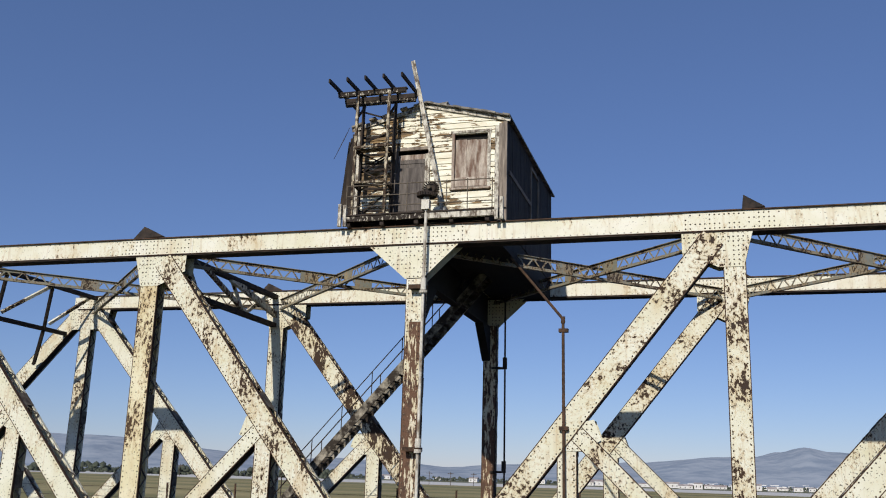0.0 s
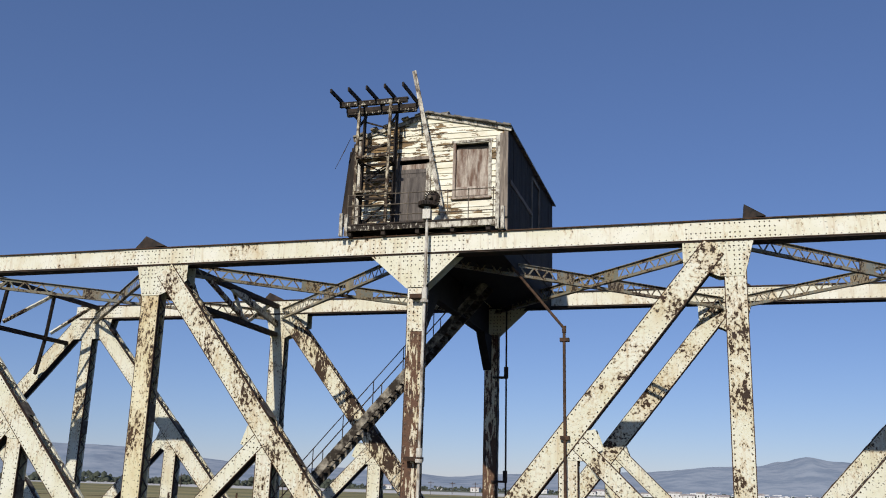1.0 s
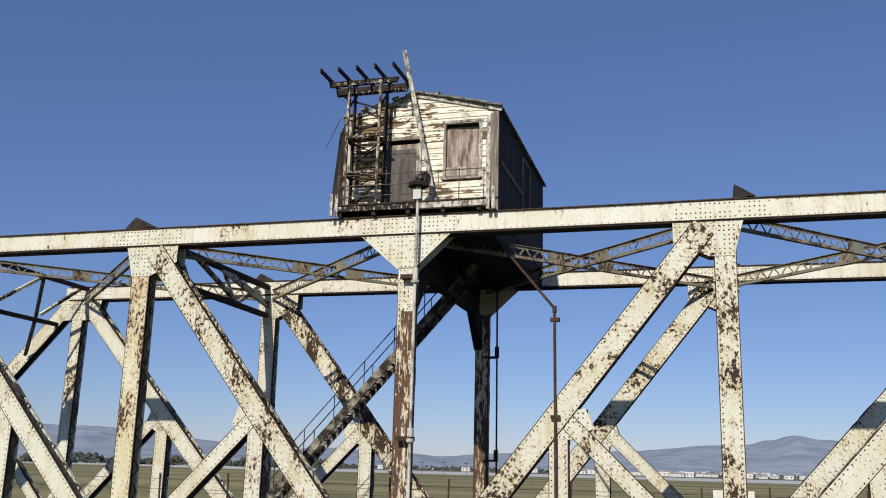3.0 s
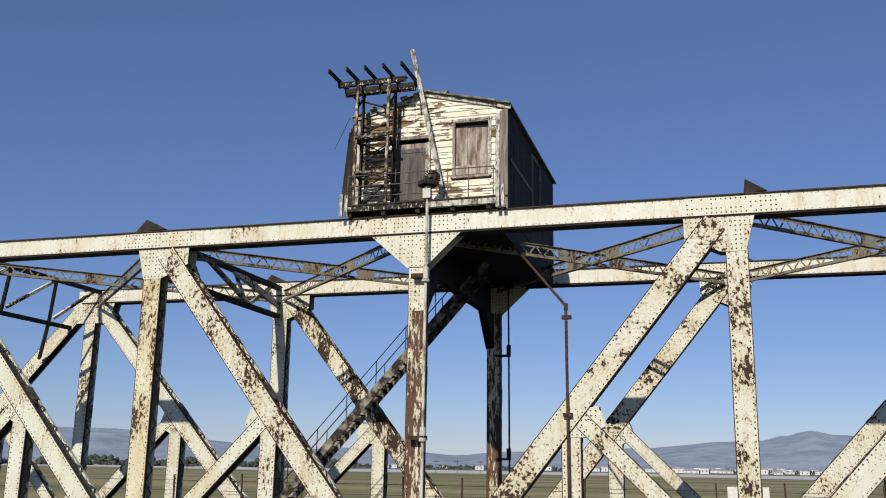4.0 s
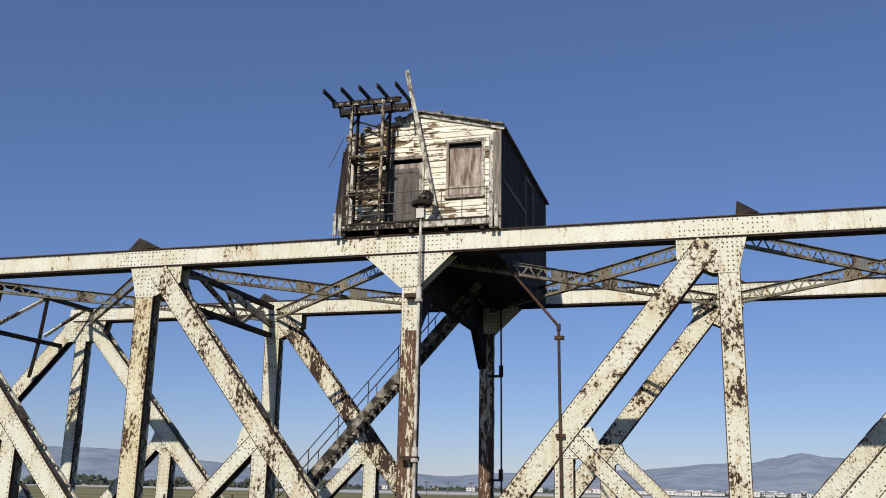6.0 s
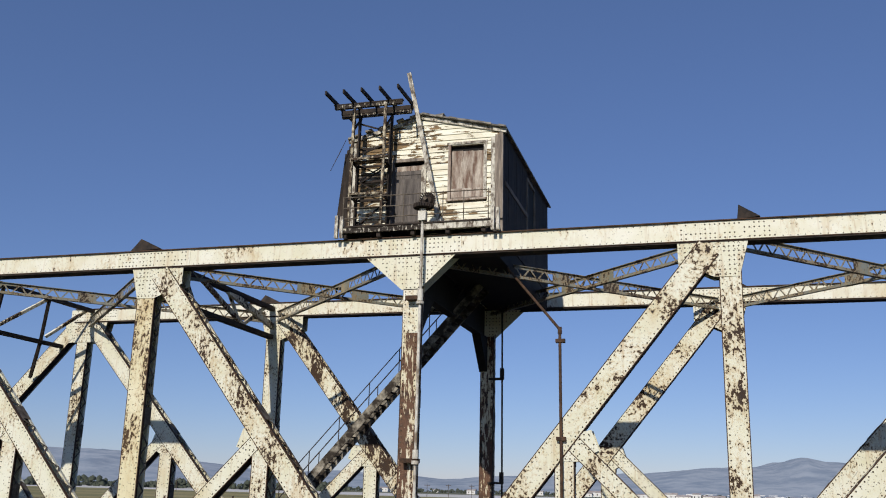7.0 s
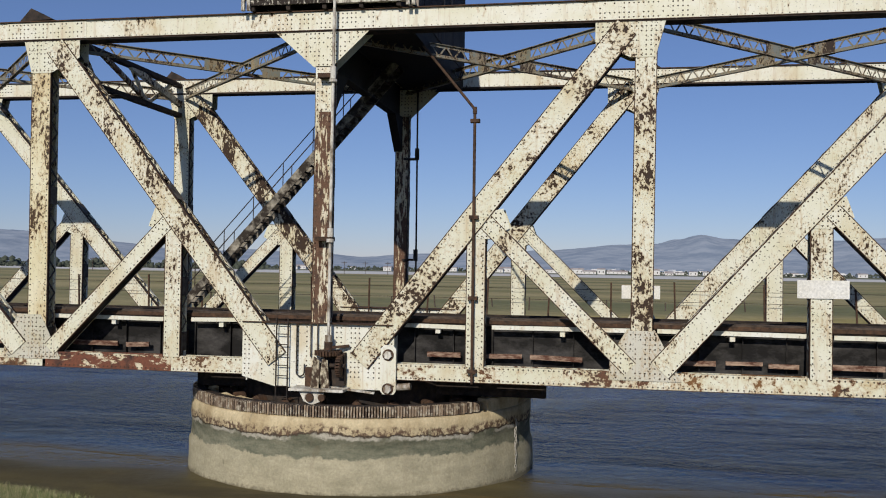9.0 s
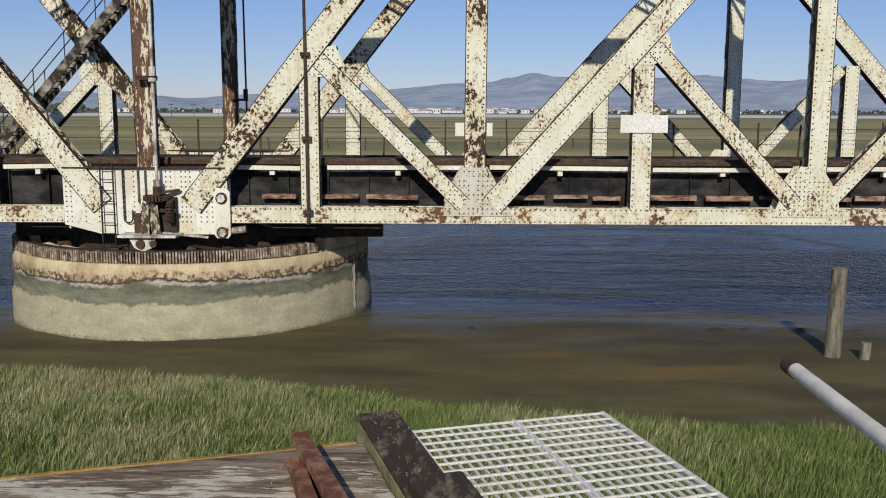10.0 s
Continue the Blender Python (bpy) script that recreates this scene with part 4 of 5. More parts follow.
part("corner_board", Mesh().box(XL - 0.02, XL + 0.16, YF - 0.035, YF + 0.03, Z_FLOOR, Z_EAVE - 0.1), M_SPLINTER, wall)
# door
door = part("door", Mesh().box(DOOR[0] + 0.03, DOOR[1] - 0.08, YF + 0.03, YF + 0.075, DOOR[2], DOOR[3] - 0.32), M_DOOR, cabin, "dark weathered plank door")
for x0, x1, z0, z1 in ((DOOR[0] + 0.10, DOOR[1] - 0.16, DOOR[2] + 0.35, DOOR[3] - 0.6),):
    part("panel", Mesh().box(x0, x1, YF + 0.018, YF + 0.031, z0, z1), M_DOOR, door)
part("rail", Mesh().box(DOOR[0] + 0.03, DOOR[1] - 0.08, YF + 0.012, YF + 0.035, DOOR[3] - 0.46, DOOR[3] - 0.34), M_DOOR, door)
part("transom_board", Mesh().box(DOOR[0] + 0.03, DOOR[1] - 0.05, YF + 0.05, YF + 0.08, DOOR[3] - 0.33, DOOR[3] - 0.15), M_BOARDS, door)
frame_ob = part("door_frame", Mesh().box(DOOR[0] - 0.1, DOOR[1] + 0.08, YF - 0.035, YF + 0.05, DOOR[3] - 0.02, DOOR[3] + 0.08), M_OLDWOOD, cabin)
part("jamb", Mesh().box(DOOR[0] - 0.1, DOOR[0] + 0.03, YF - 0.035, YF + 0.06, DOOR[2], DOOR[3] - 0.025), M_DOOR, frame_ob)
part("jamb", Mesh().box(DOOR[1] - 0.07, DOOR[1] + 0.08, YF - 0.035, YF + 0.06, DOOR[2], DOOR[3] - 0.16), M_SPLINTER, frame_ob)
# boarded window
win = part("window", Mesh().box(WIN[0] - 0.09, WIN[0], YF - 0.05, YF + 0.11, WIN[2] - 0.1, WIN[3] + 0.03), M_BOARDS, cabin, "window opening closed with brown boards")
part("frame", Mesh().box(WIN[1], WIN[1] + 0.10, YF - 0.05, YF + 0.11, WIN[2] - 0.1, WIN[3] + 0.03), M_SPLINTER, win)
part("frame", Mesh().box(WIN[0] - 0.13, WIN[1] + 0.13, YF - 0.055, YF + 0.03, WIN[3] + 0.032, WIN[3] + 0.11), M_SPLINTER, win)
part("sill", Mesh().box(WIN[0] - 0.13, WIN[1] + 0.12, YF - 0.1, YF + 0.03, WIN[2] - 0.15, WIN[2] - 0.102), M_BOARDS, win)
for a, b in ((0.875, 1.24), (1.245, 1.56), (1.565, 1.935)):
    m = Mesh().box(a, b, YF + 0.06, YF + 0.085, WIN[2] + 0.28, WIN[3] - 0.17 + rng.uniform(-0.02, 0.02))
    part("board", m, M_BOARDS, win)
part("board", Mesh().box(0.875, 1.935, YF + 0.02, YF + 0.05, WIN[2] - 0.02, WIN[2] + 0.27), M_BOARDS, win, "rough horizontal board")
# black sheet added behind the boards for the unlit room
part("dark_back", Mesh().box(WIN[0], WIN[1], YF + 0.13, YF + 0.15, WIN[2], WIN[3]), M_BLACK, win)
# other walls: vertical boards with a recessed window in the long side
# the wall away from the sun has its shade in the board colour
side = part("side_wall", Mesh().box(XR - 0.09, XR - 0.03, YF + 0.115, YB, Z_FLOOR, Z_EAVE), M_SIDE, cabin, "board wall darkened with painted-in shade")
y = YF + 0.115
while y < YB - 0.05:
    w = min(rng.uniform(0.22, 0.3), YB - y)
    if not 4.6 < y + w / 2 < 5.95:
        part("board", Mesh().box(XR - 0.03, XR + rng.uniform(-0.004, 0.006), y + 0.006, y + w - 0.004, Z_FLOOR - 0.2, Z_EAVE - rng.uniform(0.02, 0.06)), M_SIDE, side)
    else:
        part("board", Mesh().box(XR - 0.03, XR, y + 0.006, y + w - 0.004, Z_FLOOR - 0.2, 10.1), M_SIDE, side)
    y += w
sw = part("window", Mesh().box(XR - 0.028, XR - 0.02, 4.6, 5.95, 10.1, 12.15), M_BLACK, cabin)
for a, b, c, d in ((4.52, 4.6, 10.02, 12.25), (5.95, 6.03, 10.02, 12.25), (4.6, 5.95, 12.15, 12.25), (4.6, 5.95, 10.02, 10.1)):
    part("frame", Mesh().box(XR - 0.02, XR + 0.04, a, b, c, d), M_OLDWOOD, sw)
part("side_ledge", Mesh().box(XR + 0.004, XR + 0.035, 0.95, 4.5, 10.76, 10.9), M_LEDGE, cabin)
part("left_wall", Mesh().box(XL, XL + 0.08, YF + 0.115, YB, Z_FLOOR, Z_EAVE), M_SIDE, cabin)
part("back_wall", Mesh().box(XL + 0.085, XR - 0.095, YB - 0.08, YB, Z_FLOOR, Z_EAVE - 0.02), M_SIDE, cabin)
part("floor", Mesh().box(XL, XR - 0.1, YF + 0.115, YB - 0.085, Z_FLOOR - 0.14, Z_FLOOR - 0.004), M_DARK, cabin)
# flap of boards hanging off the far corner
for i in range(3):
    m = Mesh().bar((XL - 0.14 - 0.15 * i, YF + 0.08 + 0.03 * i, 9.35 + 0.12 * i), (XL - 0.07 - 0.075 * i, YF + 0.08 + 0.03 * i, 12.4 - 0.12 * i), 0.15, 0.025)
    part("hanging_board", m, M_SIDE, cabin)
# roof: boards and a ragged edge
for s, edge in ((1, XR + 0.12), (-1, XL - 0.12)):
    n = 12
    y0 = YF - 0.22
    for i in range(n):
        a, b = i / n, (i + 1) / n
        xa, xb = X_RIDGE + (edge - X_RIDGE) * a, X_RIDGE + (edge - X_RIDGE) * b
        za, zb = roof_z(xa), roof_z(xb)
        front = y0 + rng.uniform(-0.05, 0.08)
        if s < 0 and rng.random() < 0.3:
            front += rng.uniform(0.1, 0.3)
        q = [(xa, front, za), (xb, front, zb), (xb, YB + 0.15, zb), (xa, YB + 0.15, za)]
        lift = 0.05 + rng.uniform(0, 0.012)
        m = Mesh().add(q + [(u, v, w + lift) for u, v, w in q], [(3, 2, 1, 0), (4, 5, 6, 7), (0, 1, 5, 4), (1, 2, 6, 5), (2, 3, 7, 6), (3, 0, 4, 7)])
        if s < 0:
            m.f = [tuple(reversed(f)) for f in m.f]
        part("roof_board", m, M_ROOF, cabin)
    fb = Mesh().bar((X_RIDGE, YF - 0.06, Z_RIDGE - 0.07), (edge, YF - 0.06, roof_z(edge) - 0.07), 0.13, 0.03)
    part("barge_board", fb, M_SPLINTER, cabin)
vent = part("roof_vent", Mesh().box(-0.5, 0.17, 1.7, 2.3, 13.1, 13.6), M_SPLINTER, cabin, "small flaking roof vent")
m = Mesh().add([(-0.57, 1.6, 13.58), (0.25, 1.6, 13.63), (0.25, 2.4, 13.63), (-0.57, 2.4, 13.58), (-0.57, 1.6, 13.62), (0.29, 1.6, 13.70), (0.29, 2.4, 13.70), (-0.57, 2.4, 13.62)], [(3, 2, 1, 0), (4, 5, 6, 7), (0, 1, 5, 4), (1, 2, 6, 5), (2, 3, 7, 6), (3, 0, 4, 7)])
part("vent_lid", m, M_ROOF, vent)
# machine floor hung under one half of the cabin, its shade painted as black
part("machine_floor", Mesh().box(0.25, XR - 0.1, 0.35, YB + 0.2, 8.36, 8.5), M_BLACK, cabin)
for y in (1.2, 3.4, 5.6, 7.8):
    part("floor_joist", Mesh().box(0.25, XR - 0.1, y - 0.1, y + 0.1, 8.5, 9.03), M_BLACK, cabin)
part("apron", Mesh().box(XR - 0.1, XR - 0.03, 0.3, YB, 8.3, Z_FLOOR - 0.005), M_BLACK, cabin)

# ---- balcony in front of the cabin ----
balcony = thing("balcony", "flaking timber balcony in front of the cabin", "balcony", (0, 0, Z_TOP1))
part("fascia", Mesh().box(-2.30, 0.30, -0.53, -0.47, 9.05, 9.20), M_BEAM, balcony)
part("fascia", Mesh().box(0.31, 2.45, -0.53, -0.47, 9.03, 9.21), M_SPLINTER, balcony)
part("deck_board", Mesh().box(-2.36, 2.5, -0.56, YF - 0.04, 9.213, 9.26), M_DARK, balcony)
for x in (-2.2, -1.1, 0.0, 1.1, 2.2):
    part("joist", Mesh().box(x - 0.06, x + 0.06, -0.46, YF, 8.915, 9.21), M_DARK, balcony)
for x, top in ((-2.45, 9.62), (-2.28, 9.58), (2.5, 9.62), (2.66, 9.58)):
    part("post", Mesh().box(x - 0.05, x + 0.05, -0.58, -0.48, 8.9, top), M_SPLINTER, balcony)
part("fascia", Mesh().box(0.35, 2.42, -0.42, -0.38, 9.03, 9.20), M_SPLINTER, balcony)
for x in (-2.27, -2.05, -0.3, 0.22, 0.95, 1.6, 2.36):
    part("stanchion", Mesh().tube((x, -0.5, 9.26), (x, -0.5, 10.22), 0.017, 6), M_LACE, balcony)
for z, x1 in ((10.2, 2.36), (9.86, 0.25), (9.52, 2.36)):
    part("rail", Mesh().tube((-2.27, -0.5, z), (x1, -0.5, z - 0.02), 0.016, 6), M_LACE, balcony)

# ---- ladder tower and platform beside the door ----
M_LANDING = plain_noise("splintered_landing_wood", (0.05, 0.03, 0.02), (0.42, 0.33, 0.22), 6, (1, 2, 2), low=0.42, high=0.66)
tower = thing("ladder_tower", "rotten ladder tower with bare platform joists beside the door", "tower", (-1.5, 0, 9.26))
for x, y, top in ((-2.14, -0.36, 13.29), (-1.08, -0.36, 13.29), (-2.16, 0.22, 13.18), (-1.07, 0.24, 13.18), (-1.17, 0.46, 12.7)):
    part("post", Mesh().bar((x, y, 9.26), (x + 0.02, y, top), 0.085, 0.085), M_TOWER if y < 0 else M_SIDE, tower)
for y, mat_ in ((-0.36, M_TOWER), (0.36, M_SIDE)):
    for z in (9.62, 10.35, 10.95, 11.5, 12.1):
        if y > 0 or z in (10.35, 11.5):
            part("rung", Mesh().bar((-2.14, y - 0.05, z), (-1.05, y - 0.05, z + rng.uniform(-0.04, 0.04)), 0.05, 0.07, (0, 0, 1)), mat_, tower)
for z0, z1 in ((10.4, 10.95), (10.95, 10.4), (11.0, 11.5), (11.5, 11.0)):
    part("brace", Mesh().bar((-2.1, 0.2, z0), (-1.1, 0.2, z1), 0.035, 0.035), M_DARK, tower)
for z in (11.52, 10.36):
    for k in range(3):
        y0 = -0.30 + 0.17 * k
        part("landing_board", Mesh().bar((-2.2 - 0.05 * k, y0, z + rng.uniform(-0.02, 0.02)), (-1.0 + rng.uniform(-0.1, 0.1), y0, z + rng.uniform(-0.05, 0.05)), 0.13, 0.035, (0, 0, 1)), M_LANDING, tower)
for x0, z0, x1, z1 in ((-2.1, 11.9, -1.1, 12.25), (-2.1, 10.9, -1.1, 11.45), (-2.1, 9.5, -1.12, 10.25), (-2.1, 12.95, -1.1, 12.6)):
    part("brace", Mesh().bar((x0, 0.24, z0), (x1, 0.24, z1), 0.05, 0.04), M_SIDE, tower)
for z in (11.45, 10.3):
    part("side_rung", Mesh().bar((-2.14, -0.36, z), (-2.16, 0.22, z), 0.07, 0.06, (0, 0, 1)), M_SIDE, tower)
    part("side_rung", Mesh().bar((-1.08, -0.36, z), (-1.07, 0.24, z), 0.07, 0.06, (0, 0, 1)), M_SIDE, tower)
for y, x0, x1 in ((-0.3, -2.82, -0.53), (0.22, -2.77, -0.38)):
    part("beam", Mesh().box(x0, x1, y - 0.06, y + 0.06, (13.30 if y < 0 else 13.19), (13.41 if y < 0 else 13.30)), M_BEAM, tower)
    part("beam_cap", Mesh().box(x0 - 0.02, x1 + 0.03, y - 0.075, y + 0.075, (13.413 if y < 0 else 13.303), (13.45 if y < 0 else 13.44)), M_DARK, tower)
for i in range(5):
    x = -2.80 + 0.60 * i
    part("joist", Mesh().bar((x, -1.17, 13.515), (x + 0.03, (1.35 if i == 0 else 0.62 - 0.1 * (i % 2)), 13.51), 0.055, 0.13, (0, 0, 1)), M_SIDE, tower)
for x in (-2.14, -1.08):
    part("knee", Mesh().bar((x, -0.3, 12.55), (x + 0.05, 0.22, 13.15), 0.05, 0.06), M_SIDE, tower)
plank = tagged(part("loose_plank", Mesh().bar((0.66, 0.29, 9.27), (-0.53, 0.25, 14.62), 0.14, 0.045), M_SPLINTER, bevel=0.008), "long flaking white plank leaning against the roof", "plank")
twig = Mesh()
for k in range(5):
    twig.tube((-2.66, 0.35, 12.5), (-2.85 - 0.07 * k, 0.3, 12.0 - 0.14 * k), 0.008, 4)
tagged(part("hanging_wire", twig, M_DARK), "frayed wire hanging from the roof corner", "wire")

# ---- drive shaft in front of the centre post ----
def bevel_gear(o, axis, r, h, teeth=22, tip=0.6):
    m = Mesh()
    o, axis = Vector(o), Vector(axis).normalized()
    m.tube(o, o + axis * h, r * 0.9, 24, r * tip)
    s = axis.orthogonal().normalized()
    u = axis.cross(s)
    for i in range(teeth):
        a = 2 * math.pi * i / teeth
        d = math.cos(a) * s + math.sin(a) * u
        t = axis.cross(d)
        m.block(o + d * r * 0.93 + axis * h * 0.3, t * r * 0.07, -d * r * 0.09, axis * h * 0.42)
    return m


SX, SY = 0.40, -0.52
shaft = thing("drive_shaft", "long flaking vertical steel shaft in front of the post", "drive shaft", (SX, SY, -0.9))
M_SHAFT = plain_noise("flaking_shaft_paint", (0.20, 0.15, 0.10), (0.66, 0.63, 0.55), 3, (1, 1, 0.5), low=0.38, high=0.56, rough=0.6)
part("rod", Mesh().tube((SX, SY, -0.95), (SX, SY, 9.55), 0.045, 12, cap=False), M_SHAFT, shaft, smooth=True)
for z, r, h in ((6.85, 0.085, 0.35), (6.75, 0.12, 0.08), (2.15, 0.11, 0.1), (2.3, 0.085, 0.25), (9.4, 0.1, 0.28), (-0.75, 0.1, 0.25)):
    part("coupling", Mesh().tube((SX, SY, z), (SX, SY, z + h), r, 12), M_SHAFT, shaft)
for z in (6.95, 2.25):
    part("bracket", Mesh().box(SX - 0.45, SX + 0.05, SY - 0.05, -0.235, z - 0.06, z + 0.06), M_RUST, shaft)
part("bevel_gear", bevel_gear((SX, SY, 9.72), (0, 0, 1), 0.29, 0.14), M_DARK, shaft, "dark toothed bevel gear")
part("bevel_gear", bevel_gear((SX + 0.06, SY + 0.28, 10.02), (0, -1, 0), 0.25, 0.15), M_DARK, shaft, "dark toothed bevel gear")
part("bearing", Mesh().tube((SX + 0.06, SY - 0.02, 10.02), (SX + 0.06, SY + 0.95, 10.02), 0.06, 10), M_LACE, shaft)
part("bearing_box", Mesh().box(SX - 0.12, SX + 0.12, SY - 0.1, SY + 0.1, 9.3, 9.6), M_SHAFT, shaft)

# ---- turning gear at the foot of the shaft ----
gear = thing("turning_gear", "rusty gear wheels and housing above the pier", "machinery", (0.3, -0.5, -2.75))
part("bevel_gear", bevel_gear((SX, SY, -0.95), (0, 0, -1), 0.38, 0.16, 26), M_RUST, gear)
part("bevel_gear", bevel_gear((SX + 0.42, SY - 0.02, -1.36), (-1, 0, 0), 0.32, 0.16, 24), M_RUST, gear)
part("axle", Mesh().tube((SX - 0.35, SY, -1.36), (SX + 0.5, SY, -1.36), 0.06, 10), M_DARK, gear)
part("base_plate", Mesh().box(-0.62, 0.98, -0.95, -0.24, -2.06, -1.99), M_SHAFT, gear)
for x in (SX - 0.3, SX - 0.05):
    m = Mesh().plate([(x - 0.16, -1.99), (x + 0.16, -1.99), (x + 0.09, -1.2), (x - 0.07, -1.1)], SY - 0.18, SY - 0.13)
    part("frame_plate", m, M_TOWER, gear)
    m = Mesh().plate([(x - 0.16, -1.99), (x + 0.16, -1.99), (x + 0.09, -1.2), (x - 0.07, -1.1)], SY + 0.13, SY + 0.18)
    part("frame_plate", m, M_SHAFT, gear)
part("collar", Mesh().tube((SX, SY, -0.92), (SX, SY, -0.68), 0.12, 12), M_RUST, gear)
part("arm", Mesh().bar((SX, SY, -0.86), (SX + 0.55, -0.3, -0.8), 0.1, 0.07, (0, 0, 1)), M_RUST, gear)
part("arm", Mesh().bar((SX - 0.1, SY, -1.95), (SX + 1.35, -0.45, -2.1), 0.12, 0.05, (0, 0, 1)), M_SHAFT, gear)
part("pinion", bevel_gear((0.12, -0.62, -2.74), (0, 0, 1), 0.2, 0.36, 12, 0.85), M_RUST, gear)
part("gear_case", Mesh().box(0.22, 0.86, -0.42, -0.24, -1.95, -1.0), M_DARK, gear)
part("gear_case", Mesh().box(-0.3, 0.2, -0.46, -0.24, -1.99, -1.45), M_RUST, gear)
m = Mesh().plate([(-0.36, -2.06), (0.4, -2.06), (0.28, -2.35), (0.05, -2.46), (-0.2, -2.36)], -0.82, -0.76)
part("housing", m, M_SHAFT, gear)
part("hub", Mesh().tube((-0.02, -0.9, -2.24), (-0.02, -0.72, -2.24), 0.12, 14), M_RUST, gear)
part("hub", Mesh().tube((0.32, -0.86, -2.24), (0.32, -0.72, -2.24), 0.1, 12), M_RUST, gear)
m = Mesh()
prev = None
for i in range(15):
    a = math.pi * max(0, i - 2) / 10 if i < 13 else math.pi
    p = [(-0.62, -0.31, -0.2), (-0.62, -0.31, -0.9)][i] if i < 2 else (-0.5 - 0.12 * math.cos(a), -0.31, -1.6 - 0.12 * math.sin(a))
    if i >= 13:
        p = (-0.38, -0.31, -1.6 + 0.12 * (i - 12))
    if prev:
        m.tube(prev, p, 0.022, 6)
    prev = p
part("bent_pipe", m, M_DARK, gear)
for x in (-0.2, 0.0):
    part("conduit", Mesh().tube((x, -0.3, -0.18), (x, -0.3, -1.15), 0.02, 6), M_LACE, gear)
# pinned hanger plate
link = thing("hanger_link", "flaking steel hanger plate with two large pins", "link plate", (2.12, -0.3, -2.15))
part("plate", Mesh().plate([(1.9, -0.85), (2.0, -0.74), (2.25, -0.74), (2.35, -0.85), (2.35, -2.05), (2.28, -2.14), (1.97, -2.14), (1.9, -2.05)], -0.36, -0.31), M_BOX, link, bevel=0.006)
for z in (-1.02, -1.98):
    part("pin", Mesh().tube((2.12, -0.30, z), (2.12, -0.46, z), 0.12, 6), M_SHAFT, link)
    part("washer", Mesh().tube((2.12, -0.31, z), (2.12, -0.385, z), 0.165, 18), M_RUST, link)
part("stub", Mesh().tube((2.3, -0.2, -1.95), (2.75, -0.2, -1.9), 0.1, 12), M_SHAFT, link)
# access ladder
ladder = thing("steel_ladder", "narrow rusty steel ladder down to the pier", "ladder", (-1.03, -0.36, -2.4))
for x in (-1.22, -0.87):
    part("stile", Mesh().bar((x, -0.36, -2.4), (x + 0.0, -0.36, -0.05), 0.03, 0.05), M_DARK, ladder)
for i in range(8):
    part("rung", Mesh().tube((-1.22, -0.36, -2.32 + 0.3 * i), (-0.87, -0.36, -2.32 + 0.3 * i), 0.014, 6), M_DARK, ladder)

# ---- pipe down the near truss, rod on the far one ----
pipe = thing("rusty_pipe", "bent rusty conduit pipe clamped to the truss", "pipe", (4.5, -0.34, -1.72))
part("run", Mesh().tube((4.52, -0.36, -1.75), (4.50, -0.36, 5.92), 0.042, 10), M_RUST, pipe)
part("run", Mesh().tube((4.50, -0.36, 5.92), (2.7, 1.0, 8.1), 0.042, 10), M_RUST, pipe)
part("elbow", Mesh().tube((4.50, -0.36, 5.80), (4.50, -0.36, 5.99), 0.06, 10), M_RUST, pipe)
for z in (0.64, 2.9, 5.6, -1.4):
    part("clamp", Mesh().box(4.38, 4.64, -0.42, -0.24, z - 0.05, z + 0.05), M_RUST, pipe)
rod = thing("hanging_rod", "dark hanging steel rod with couplings", "rod", (0.62, 8.7, 2.0))
part("bar", Mesh().tube((0.62, 8.85, 8.45), (0.66, 8.85, 0.1), 0.035, 8), M_DARK, rod)
for z in (5.85, 1.95):
    part("coupling", Mesh().tube((0.63, 8.85, z - 0.22), (0.63, 8.85, z + 0.22), 0.085, 10), M_DARK, rod)
    part("bracket", Mesh().box(0.1, 0.62, 8.82, 9.02, z - 0.22, z - 0.14), M_DARK, rod)

# pale patches in the colour stand in for sunlit stretches of the stair
M_STAIR = plain_noise("stair_steel", (0.035, 0.027, 0.02), (0.38, 0.34, 0.27), 2.2, low=0.45, high=0.63)
# ---- stair from the deck to the cabin ----
stair = thing("steel_stair", "steep steel stair with thin rails up to the cabin", "stair", (-6.4, 4.6, 0))
B0, B1 = Vector((-6.55, 4.25, 0.0)), Vector((1.0, 4.25, 8.35))
side_v = Vector((0, 0.85, 0))
for k in (0, 1):
    part("stringer", Mesh().bar(B0 + side_v * k, B1 + side_v * k, 0.27, 0.045), M_STAIR, stair)
    e = (B1 - B0)
    for h in (0.55, 1.0):
        part("handrail", Mesh().tube(B0 + side_v * k + Vector((0, 0, h)), B1 + side_v * k + Vector((0, 0, h)), 0.018, 6), M_DARK, stair)
    for i in range(7):
        p = B0 + side_v * k + e * (0.06 + i * 0.14)
        part("baluster", Mesh().tube(p, p + Vector((0, 0, 1.0)), 0.018, 6), M_DARK, stair)
for i in range(38):
    p = B0 + (B1 - B0) * ((i + 0.5) / 38)
    part("tread", Mesh().box(p.x - 0.08, p.x + 0.08, 4.28, 5.07, p.z - 0.02, p.z + 0.01), M_DARK, stair)

# what is fixed to the near truss sits with it, and the rod with the far one
for ob in (shaft, gear, link, ladder, pipe):
    ob.location.x -= 0.07
rod.location.x += 0.14

# ---- the trestle end under the camera ----
TA = radians(17.0)
TU, TV = Vector((math.cos(TA), math.sin(TA), 0)), Vector((-math.sin(TA), math.cos(TA), 0))
TO = Vector((8.47, -25.77, -0.15))


def tp(u, v, z):
    return TO + TU * u + TV * v + Vector((0, 0, z))


